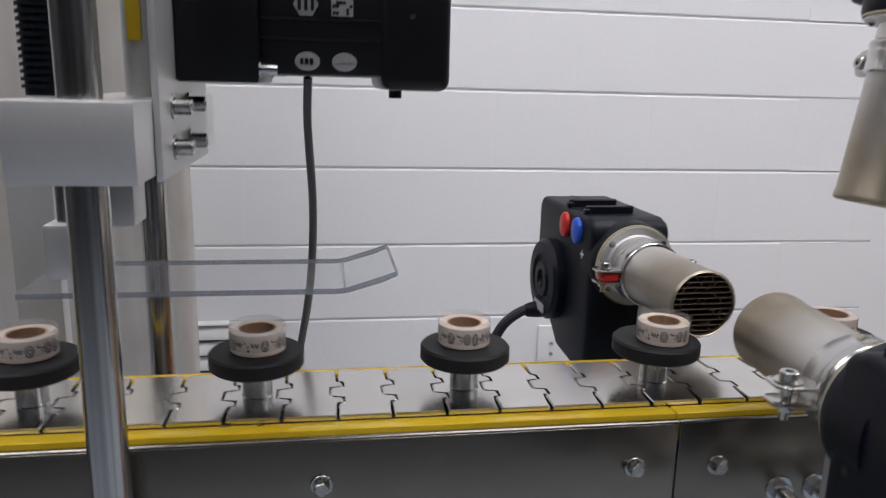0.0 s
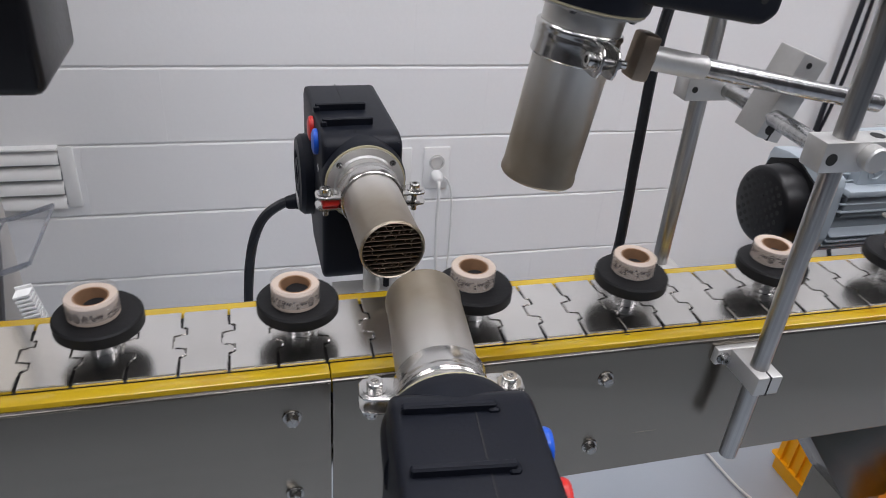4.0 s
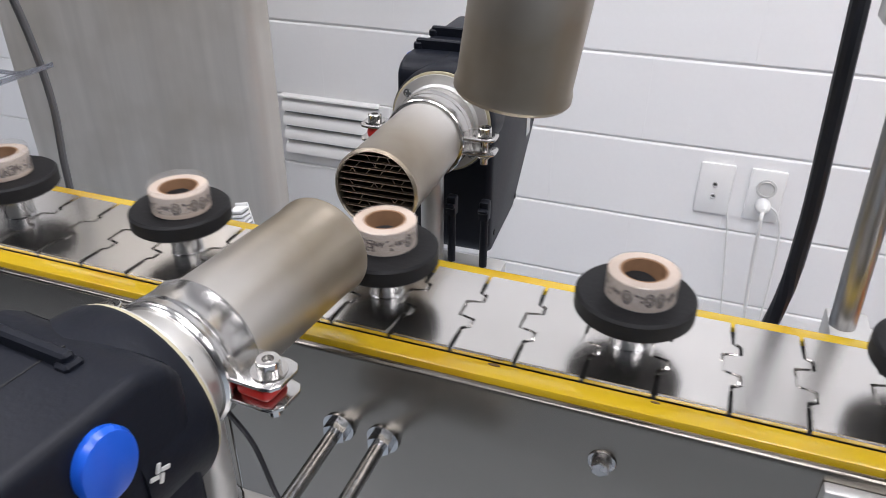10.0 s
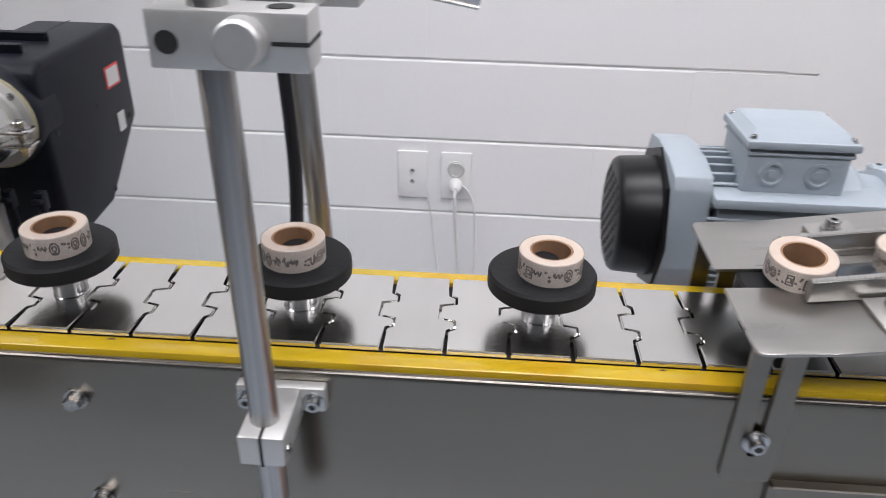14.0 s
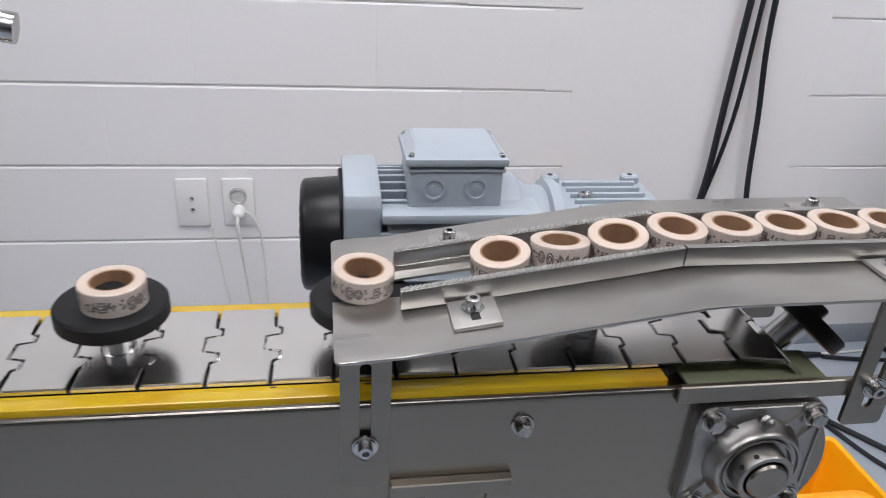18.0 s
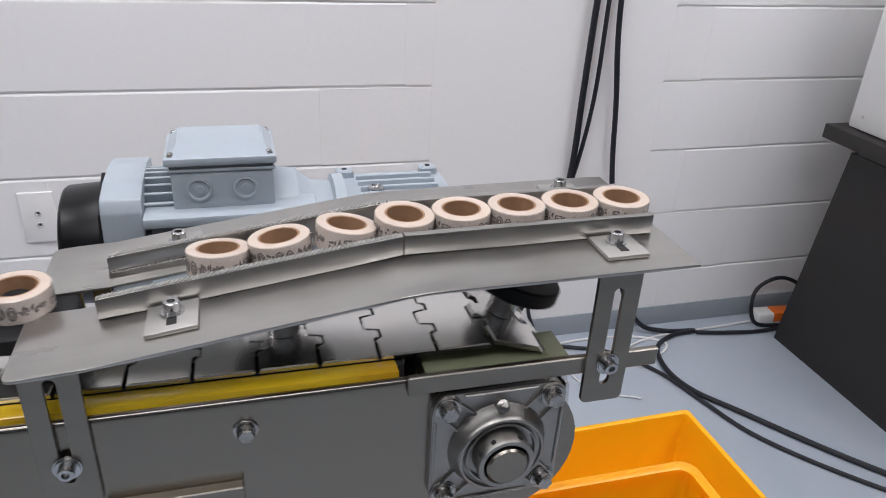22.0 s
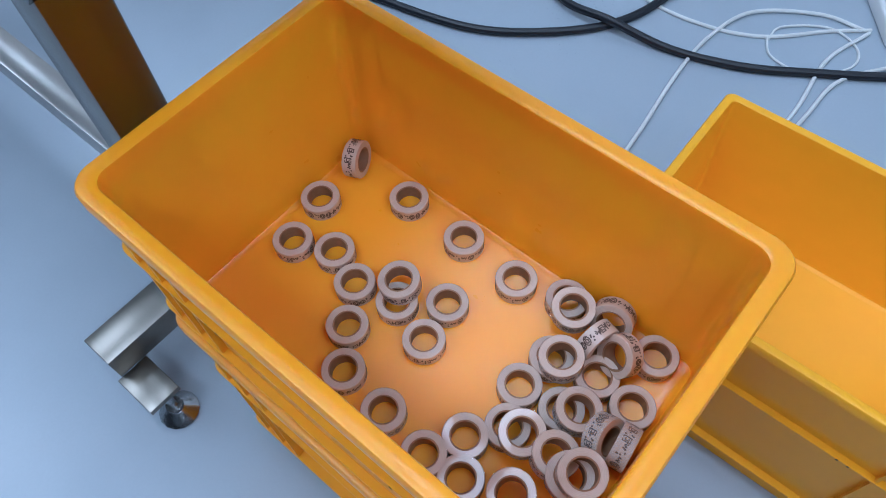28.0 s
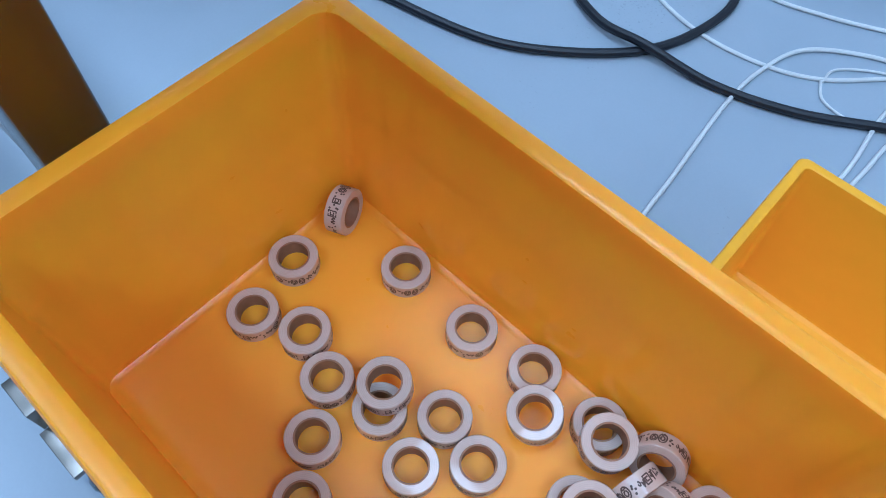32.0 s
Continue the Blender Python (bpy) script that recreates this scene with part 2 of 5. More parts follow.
STICKER = material("sticker", (0.55, 0.55, 0.54), 0.45, 0, 0.05, 100)
# near-black stands in for shade in holes, slots and gaps
DARK = material("shade_black", (0.012, 0.012, 0.012), 0.7, 0, 0.1, 50)
DESK = material("black_laminate", (0.018, 0.016, 0.015), 0.5, 0, 0.2, 60, 0.1)
GRILLE = material("grille_steel", (0.30, 0.24, 0.185), 0.42, 1, 0.2, 100, 0.1)
COVER = material("green_plastic", (0.20, 0.215, 0.135), 0.16, 0, 0.15, 60, 0.05)
GREASE = material("grease", (0.09, 0.05, 0.02), 0.35, 0, 0.4, 300, 0.3)
MICA = material("mica", (0.40, 0.36, 0.24), 0.6, 0, 0.2, 150)


def see_through(name, tint, gloss, rough, share):
    """Thin clear plastic: mostly lets light straight through, with a sheen."""
    m = bpy.data.materials.new(name)
    m.use_nodes = True
    n, l = m.node_tree.nodes, m.node_tree.links
    clear, blend = n.new("ShaderNodeBsdfTransparent"), n.new("ShaderNodeMixShader")
    clear.inputs["Color"].default_value, blend.inputs["Fac"].default_value = (*tint, 1), share
    p = n["Principled BSDF"]
    p.inputs["Base Color"].default_value, p.inputs["Roughness"].default_value, p.inputs["Specular IOR Level"].default_value = (*gloss, 1), rough, 1.0
    l.new(clear.outputs[0], blend.inputs[1])
    l.new(p.outputs[0], blend.inputs[2])
    l.new(blend.outputs[0], n["Material Output"].inputs["Surface"])
    return m


WRAP = see_through("shrink_film", (0.97, 0.97, 0.97), (0.8, 0.8, 0.8), 0.10, 0.10)
CLEAR = see_through("clear_plastic", (0.95, 0.955, 0.965), (0.62, 0.63, 0.66), 0.15, 0.07)
EDGE = see_through("clear_plastic_edge", (0.80, 0.81, 0.84), (0.30, 0.31, 0.34), 0.25, 0.42)


# ---- mesh tools
def box(bm, lo, hi, bevel=0.0, m=None, seg=2):
    lo, hi = Vector(lo), Vector(hi)
    g = bmesh.ops.create_cube(bm, size=1.0, matrix=Matrix.Translation((lo + hi) / 2) @ Matrix.Diagonal((*(hi - lo), 1)))
    vs = g["verts"]
    if bevel:
        es = list({e for v in vs for e in v.link_edges})
        g = bmesh.ops.bevel(bm, geom=es, offset=bevel, segments=seg, affect="EDGES", profile=0.5)
        vs = list({v for f in g["faces"] for v in f.verts} | {v for v in vs if v.is_valid})
    if m is not None:
        bmesh.ops.transform(bm, matrix=m, verts=[v for v in vs if v.is_valid])
    return bm


def rod(bm, a, b, r, seg=20, r2=None, caps=True):
    a, b = Vector(a), Vector(b)
    d = b - a
    m = Matrix.Translation((a + b) / 2) @ d.to_track_quat("Z", "Y").to_matrix().to_4x4()
    bmesh.ops.create_cone(bm, cap_ends=caps, segments=seg, radius1=r, radius2=r if r2 is None else r2, depth=d.length, matrix=m)
    return bm


def lathe(bm, profile, m=None, seg=28, closed=False):
    """Turns (radius, height) points round local z."""
    m = m or Matrix()
    rings = []
    for r, z in profile:
        rings.append([bm.verts.new(m @ Vector((r * math.cos(2 * math.pi * i / seg), r * math.sin(2 * math.pi * i / seg), z))) for i in range(seg)])
    n = len(rings)
    for k in range(n if closed else n - 1):
        a, b = rings[k], rings[(k + 1) % n]
        for i in range(seg):
            bm.faces.new((a[i], a[(i + 1) % seg], b[(i + 1) % seg], b[i]))
    if not closed:
        for ring in (rings[0], rings[-1]):
            try:
                bm.faces.new(ring)
            except ValueError:
                pass
    return bm


def prism(bm, outline, lo, hi, axis="x"):
    """A flat outline drawn out along an axis from lo to hi."""
    def place(a, b, c):
        return {"x": (c, a, b), "y": (a, c, b), "z": (a, b, c)}[axis]
    one = [bm.verts.new(place(a, b, lo)) for a, b in outline]
    two = [bm.verts.new(place(a, b, hi)) for a, b in outline]
    n = len(outline)
    bm.faces.new(one)
    bm.faces.new(two[::-1])
    for i in range(n):
        bm.faces.new((one[i], two[i], two[(i + 1) % n], one[(i + 1) % n]))
    return bm


def smooth_line(points, steps=8):
    p = [Vector(q) for q in points]
    p = [2 * p[0] - p[1]] + p + [2 * p[-1] - p[-2]]
    out = []
    for i in range(1, len(p) - 2):
        for k in range(steps):
            t = k / steps
            a, b, c, d = p[i - 1:i + 3]
            out.append(0.5 * (2 * b + (c - a) * t + (2 * a - 5 * b + 4 * c - d) * t * t + (3 * b - a - 3 * c + d) * t ** 3))
    return out + [p[-2]]


def cord(bm, points, r, seg=10, steps=8):
    """A round cord along a smooth line."""
    line = smooth_line(points, steps)
    last, up = None, Vector((0.13, 0.21, 0.97)).normalized()
    for i, q in enumerate(line):
        d = (line[min(i + 1, len(line) - 1)] - line[max(i - 1, 0)]).normalized()
        s = d.cross(up)
        s = s.normalized() if s.length > 1e-4 else Vector((1, 0, 0))
        u = s.cross(d)
        ring = [bm.verts.new(q + r * (math.cos(2 * math.pi * k / seg) * s + math.sin(2 * math.pi * k / seg) * u)) for k in range(seg)]
        if last:
            for k in range(seg):
                bm.faces.new((last[k], last[(k + 1) % seg], ring[(k + 1) % seg], ring[k]))
        else:
            bm.faces.new(ring[::-1])
        last = ring
    bm.faces.new(last)
    return bm


def mesh_of(bm, name, mat):
    bmesh.ops.recalc_face_normals(bm, faces=bm.faces)
    me = bpy.data.meshes.new(name)
    bm.to_mesh(me)
    bm.free()
    me.materials.append(mat)
    for p in me.polygons:
        p.use_smooth = True
    me.set_sharp_from_angle(angle=radians(35))
    return me


def part(name, bm, mat, parent, label=""):
    ob = new(name, mesh_of(bm, name, mat))
    ob.parent = parent
    if label:
        ob["label"] = label
    return ob


def share(name, me, parent, m=None, label=""):
    ob = new(name, me)
    ob.parent = parent
    if m is not None:
        ob.matrix_basis = m
    if label:
        ob["label"] = label
    return ob


def thing(name, label, category, group="", m=None, kind=""):
    ob = tagged(new(name), label, category, group, kind)
    ob.empty_display_size = 0.05
    if m is not None:
        ob.matrix_basis = m
    return ob


def solid(name, bm, mat, label, category="", group="", kind=""):
    return tagged(new(name, mesh_of(bm, name, mat)), label, category, group, kind)


def B():
    return bmesh.new()


def hexbolt(bm, at, way, r=0.0065, h=0.0055, washer=True):
    """A hex head with a chamfered crown on a flat washer and a spring washer."""
    m = Matrix.Translation(Vector(at)) @ Vector(way).normalized().to_track_quat("Z", "Y").to_matrix().to_4x4()
    z = 0.0
    if washer:
        lathe(bm, [(0.0, 0), (r * 1.42, 0), (r * 1.42, 0.0011), (r * 1.36, 0.0014), (0.0, 0.0014)], m, 24)
        lathe(bm, [(0.0, 0.0014), (r * 1.04, 0.0014), (r * 1.04, 0.0032), (0.0, 0.0032)], m, 20)
        z = 0.0032
    six = [(math.cos(radians(60 * i)), math.sin(radians(60 * i))) for i in range(6)]
    rows = [[bm.verts.new(m @ Vector((x * q, y * q, k))) for x, y in six] for q, k in ((r, z), (r, z + h * 0.86), (r * 0.86, z + h))]
    for p, q in zip(rows, rows[1:]):
        for i in range(6):
            bm.faces.new((p[i], p[(i + 1) % 6], q[(i + 1) % 6], q[i]))
    bm.faces.new(rows[0][::-1])
    bm.faces.new(rows[-1])
    return bm


def capscrew(bm, at, way, r=0.0045, h=0.008):
    at, way = Vector(at), Vector(way).normalized()
    m = Matrix.Translation(at) @ way.to_track_quat("Z", "Y").to_matrix().to_4x4()
    lathe(bm, [(r * 1.5, 0), (r * 1.5, 0.0012), (r, 0.0012), (r, h * 0.94), (r * 0.9, h), (r * 0.50, h), (r * 0.44, h * 0.55), (0.0, h * 0.5)], m, 18)
    return bm


# ---- the room
def build_room():
    bm = box(B(), (-4.2, -7.0, FLOOR - 0.1), (4.2, WALL + 0.2, FLOOR))
    solid("floor", bm, EPOXY, "pale grey-blue painted concrete floor", "floor", kind="structure")
    bm = box(B(), (-4.2, -7.0, 2.7), (4.2, WALL + 0.2, 2.8))
    solid("ceiling", bm, CEIL, "plain white ceiling", "ceiling", kind="structure")
    # three added walls out of view, dark so the steel mirrors less light
    bm = box(B(), (-4.2, -7.2, FLOOR), (4.2, -7.0, 2.7))
    solid("wall_south", bm, UNSEEN_WALL, "unseen grey wall added to close the room", "wall", kind="structure")
    bm = box(B(), (-4.4, -7.0, FLOOR), (-4.2, WALL + 0.2, 2.7))
    solid("wall_west", bm, UNSEEN_WALL, "unseen grey wall added to close the room", "wall", kind="structure")
    bm = box(B(), (4.2, -7.0, FLOOR), (4.4, WALL + 0.2, 2.7))
    solid("wall_east", bm, UNSEEN_WALL, "unseen grey wall added to close the room", "wall", kind="structure")
    wall = solid("wall_north", box(B(), (-4.2, WALL + 0.005, FLOOR), (4.2, WALL + 0.2, 2.7)), PAINT,
                 "white painted concrete block wall with flush joints", "wall", kind="structure")
    bm = box(B(), (1.0882, WALL, FLOOR), (1.7018, WALL + 0.01, 2.7))
    part("pier", bm, PAINT, wall, "smooth plastered stretch of wall")
    bm = box(B(), (-4.2, WALL - 0.004, FLOOR), (4.2, WALL + 0.006, 0.055), 0.0015)
    solid("baseboard", bm, BASE, "grey-blue painted band along the wall foot", "baseboard", kind="structure")
    return wall


def build_blocks(wall):
    course, length = 0.187, 0.394
    outline = [(0.012, 0.0017), (0.0036, 0.0017), (0.0012, 0.0033), (0.0, 0.0058), (0.0, course - 0.0058), (0.0012, course - 0.0033), (0.0036, course - 0.0017), (0.012, course - 0.0017)]
    full = mesh_of(prism(B(), outline, 0.00012, length - 0.00012, "x"), "block", PAINT)
    for p in full.polygons:
        p.use_smooth = False
    rest = B()
    for row in range(0, 14):
        z = FLOOR + row * course
        x = -4.2 + (row % 2) * length / 2 + 0.10
        while x < 4.0:
            a, b = x, x + length
            if not (b > 1.09 and a < 1.70):
                if -1.5 < a and b < 2.7 and row < 8:
                    share("block", full, wall, pose(a, WALL + random.uniform(-0.00015, 0.00015), z))
                else:
                    box(rest, (a + 0.0002, WALL, z + 0.0028), (b - 0.0002, WALL + 0.012, min(z + course - 0.0028, 2.69)))
            else:
                if a < 1.09 - 0.03:
                    box(rest, (a + 0.0002, WALL, z + 0.0028), (1.088, WALL + 0.012, min(z + course - 0.0028, 2.69)))
                if b > 1.70 + 0.03:
                    box(rest, (1.702, WALL, z + 0.0028), (b - 0.0002, WALL + 0.012, min(z + course - 0.0028, 2.69)))
            x = b
    ob = part("far_blocks", rest, PAINT, wall)
    ob["kind"] = "stuff"


def build_panels():
    for px, py in PANELS:
        ob = thing("ceiling_light", "flat white LED ceiling panel in a white frame", "ceiling light", "ceiling panels", pose(px, py, 2.69))
        bm = B()
        for a, b in (((-0.62, -0.32), (0.62, -0.30)), ((-0.62, 0.30), (0.62, 0.32)), ((-0.62, -0.30), (-0.60, 0.30)), ((0.60, -0.30), (0.62, 0.30))):
            box(bm, (*a, -0.012), (*b, 0.01))
        part("frame", bm, WHITE, ob)
        m = bpy.data.materials.get("panel_glow")
        if not m:
            m = bpy.data.materials.new("panel_glow")
            m.use_nodes = True
            q = m.node_tree.nodes["Principled BSDF"]
            q.inputs["Emission Color"].default_value, q.inputs["Emission Strength"].default_value = (1, 0.985, 0.96, 1), 4.0
        part("diffuser", box(B(), (-0.60, -0.30, 0.0), (0.60, 0.30, 0.008)), m, ob)


def build_outlet(x, z, socket):
    ob = thing("wall_outlet", "white wall plate with a plug and lead" if socket else "white wall plate with two small ports", "outlet", "wall plates",
               pose(x, WALL, z))
    part("plate", box(B(), (-0.036, -0.008, -0.06), (0.036, 0.001, 0.06), 0.004), WHITE, ob)
    if socket:
        m = pose(0, -0.008, 0.018, 90)
        part("socket", lathe(B(), [(0.021, 0), (0.021, 0.003), (0.017, 0.003), (0.016, 0.001), (0.0, 0.001)], m), STICKER, ob)
        part("socket_ring", lathe(B(), [(0.0175, 0.003), (0.0165, 0.0042), (0.0155, 0.003), (0.0155, 0.001), (0.0175, 0.001)], m, 28, True), ALU, ob)
        bm = lathe(B(), [(0.015, 0), (0.016, 0.012), (0.012, 0.03), (0.006, 0.036)], pose(0, -0.009, -0.018, 90))
        part("plug", bm, WHITE, ob)
        z0 = FLOOR - z
        part("lead", cord(B(), [(0, -0.04, -0.018), (0, -0.052, -0.05), (0.006, -0.03, -0.15), (0.016, -0.02, -0.28), (0.03, -0.02, z0 + 0.06),
                                (0.05, -0.05, z0 + 0.005), (0.15, -0.16, z0 + 0.004)], 0.0042), WIRE, ob)
        part("thin_lead", cord(B(), [(0.008, -0.012, -0.02), (0.03, -0.02, -0.03), (0.048, -0.014, -0.09), (0.054, -0.012, -0.24), (0.05, -0.012, z0 + 0.01)], 0.0026), WIRE, ob)
    else:
        bm = B()
        for dz in (0.012, -0.016):
            lathe(bm, [(0.006, 0), (0.006, 0.003), (0.004, 0.003), (0.003, 0)], pose(0, -0.008, dz, 90), 14)
        part("port", bm, STICKER, ob)
        z0 = FLOOR - z
        part("thin_lead", cord(B(), [(0.034, -0.004, -0.035), (0.045, -0.008, -0.10), (0.06, -0.01, -0.22), (0.075, -0.012, -0.34), (0.09, -0.012, z0 + 0.01)], 0.0020), WIRE, ob)


def build_louvre():
    ob = thing("wall_vent", "white painted metal louvre vent let into the wall", "vent", m=pose(-0.735, WALL, 0.475))
    # blue-grey backing carries the shade between the slats
    part("backing", box(B(), (-0.135, -0.001, -0.075), (0.135, 0.0005, 0.082)), MOTOR_SHADE, ob)
    part("hood", prism(B(), [(-0.001, 0.082), (-0.016, 0.078), (-0.017, 0.074), (-0.001, 0.0765)], -0.137, 0.137, "x"), WHITE, ob)
    part("end_plate", box(B(), (0.1352, -0.010, -0.078), (0.168, 0.0, 0.080), 0.004), WHITE, ob, "smooth white end plate")
    line = [(-0.001, 0.013), (-0.002, 0.0155), (-0.0115, 0.0085), (-0.0175, -0.006), (-0.0175, -0.0135), (-0.0140, -0.0135), (-0.0125, 0.0)]
    me = mesh_of(prism(B(), line, -0.135, 0.135, "x"), "slat", WHITE)
    for i in range(4):
        share("slat", me, ob, pose(0, 0.0, -0.063 + i * 0.0385))


wall_north = build_room()
build_panels()
build_outlet(0.206, 0.464, False)
build_outlet(0.310, 0.464, True)
build_louvre()


# ---- the conveyor
def build_conveyor():
    ob = thing("conveyor", "stainless steel slat-chain conveyor with yellow plastic guide strips", "conveyor")
    left = AXLE_L - 0.09
    for side in (-1, 1):
        y0, y1 = (-0.0600, -0.0578) if side < 0 else (0.0578, 0.0600)
        bm = B()
        prism(bm, [(left, 0.735), (-0.1166, 0.735), (-0.1166, 0.8912), (left, 0.8912)], y0, y1, "y")
        bmesh.ops.bevel(bm, geom=[e for e in bm.edges if e.calc_length() > 0.01], offset=0.0007, segments=2, affect="EDGES", profile=0.5)
        part("side_plate", bm, STEEL, ob, "brushed stainless side plate")
        bm = B()
        prism(bm, [(-0.1154, 0.737), (0.60, 0.745), (0.70, 0.772), *[(AXLE_X + 0.062 * math.cos(radians(q)), 0.824 + 0.060 * math.sin(radians(q))) for q in range(-80, 91, 10)], (0.735, 0.886), (0.733, 0.8912), (-0.1154, 0.8912)], y0, y1, "y")
        bmesh.ops.bevel(bm, geom=[e for e in bm.edges if e.calc_length() > 0.012], offset=0.0007, segments=2, affect="EDGES", profile=0.5)
        part("side_plate", bm, STEEL, ob, "brushed stainless side plate")
        o = [(0.0600, 0.8913)] + [(0.0582 + 0.0018 * math.cos(radians(q)), 0.8913 + 0.0018 * math.sin(radians(q))) for q in range(15, 91, 15)] + [(0.0560, 0.8931), (0.0560, 0.8916), (0.0578, 0.8913)]
        for xa, xb in ((left, -0.1166), (-0.1154, 0.733)):
            part("top_bend", prism(B(), [(side * u, v) for u, v in o], xa, xb, "x"), STEEL, ob, "rounded upper edge of the side plate")
        a, b = (-0.0545, -0.0410) if side < 0 else (0.0410, 0.0545)
        seams = (left, -1.75, -0.1162, 0.728)
        for i in range(3):
            part("guide_strip", box(B(), (seams[i] + 0.0004, a, 0.875), (seams[i + 1] - 0.0004, b, 0.8965), 0.0015), YELLOW, ob, "worn yellow plastic guide strip")
        head = mesh_of(hexbolt(B(), (0, 0, 0), (0, side, 0), 0.0054, 0.0042), "plate_bolt", ZINC)
        for x, z in ((-0.148, 0.859), (-0.084, 0.857), (-0.37, 0.859), (0.128, 0.862), (0.128, 0.778), (-0.148, 0.770), (-0.37, 0.772), (0.632, 0.871), (-0.62, 0.859)):
            share("plate_bolt", head, ob, pose(x, side * 0.0600, z, 0, 200 * x))
    rng = random.Random(21)
    bm = B()
    for i in range(7):
        x, w = rng.uniform(-0.45, 0.72), rng.uniform(0.002, 0.005)
        side = rng.choice((-1, -1, 1))
        y = side * rng.uniform(0.0425, 0.0445)
        lathe(bm, [(0.0, 0.0), (w * 0.5, 0.0001), (w * 0.45, 0.0006), (0.0, 0.0007)], pose(x, y, 0.8963) @ Matrix.Diagonal((1.6, 0.45, 1, 1)), 9)
    part("grease_smear", bm, GREASE, ob, "dark grease smears on the guide strip")["kind"] = "stuff"
    # added filler: closes the view under the chain, coloured as its shade
    part("chain_filler", box(B(), (left, -0.044, 0.855), (AXLE_X - 0.06, 0.044, 0.893)), DARK, ob, "added filler box below the chain, shade in its colour")
    part("inner_tray", box(B(), (left, -0.055, 0.815), (AXLE_X - 0.07, 0.055, 0.818)), SHEET, ob)
    for i in range(8):
        x = left + 0.2 + i * 0.5
        part("cross_rod", rod(B(), (x, -0.0577, 0.81), (x, 0.0577, 0.81), 0.006, 12), CHROME, ob)
    # sprocket and axle
    bm = B()
    for y in (-0.016, 0.016):
        outline = []
        for i in range(48):
            r = 0.050 if i % 4 in (0, 1) else 0.058
            a = 2 * math.pi * i / 48
            outline.append((AXLE_X + r * math.cos(a), AXLE_Z + r * math.sin(a)))
        prism(bm, outline, y - 0.005, y + 0.005, "y")
    rod(bm, (AXLE_X, -0.075, AXLE_Z), (AXLE_X, 0.16, AXLE_Z), 0.0135, 24)
    part("sprocket", bm, CAST, ob)
    bm = prism(B(), [(0.748, 0.882), (0.85, 0.882), (0.85, 0.884), (0.748, 0.884)], -0.055, -0.012, "y")
    part("end_cover", bm, COVER, ob, "greenish plastic end cover")
    # legs: posts, foot tubes, levelling feet
    for x in (0.545, -1.25, -2.9):
        bm = box(B(), (x - 0.018, -0.03, 0.10), (x + 0.042, 0.03, 0.735), 0.003)
        part("leg", bm, STEEL, ob, "square stainless leg")
        bm = prism(B(), [(x - 0.018, 0.58), (x + 0.042, 0.58), (x + 0.163, 0.735), (x + 0.163, 0.795), (x - 0.139, 0.795), (x - 0.139, 0.735)], -0.0335, 0.0335, "y")
        bmesh.ops.bevel(bm, geom=bm.edges[:], offset=0.0015, segments=2, affect="EDGES", profile=0.5)
        part("leg_head", bm, DARK_STEEL, ob, "dark steel gusset above the leg")
        bm = box(B(), (x - 0.035, -0.19, 0.055), (x + 0.017, 0.19, 0.10), 0.0012)
        part("foot_tube", bm, BAR, ob, "square stainless foot tube")
        for y in (-0.17, 0.17):
            part("foot_bracket", box(B(), (x + 0.0172, y - 0.027, 0.046), (x + 0.086, y + 0.020, 0.056), 0.001), BAR, ob, "flat steel foot bracket")
            bm = lathe(B(), [(0.0, FLOOR), (0.027, FLOOR), (0.028, FLOOR + 0.004), (0.0265, FLOOR + 0.006), (0.0195, FLOOR + 0.011), (0.013, FLOOR + 0.018), (0.0115, FLOOR + 0.019), (0.0115, FLOOR + 0.027), (0.006, FLOOR + 0.028), (0.006, 0.0455), (0.0, 0.0455)],
                       pose(x + 0.079, y, 0), 14)
            part("levelling_foot", bm, CHROME, ob)
    bm = box(B(), (-1.2, -0.02, 0.25), (0.52, 0.02, 0.29), 0.003)
    part("leg_brace", bm, SHEET, ob)


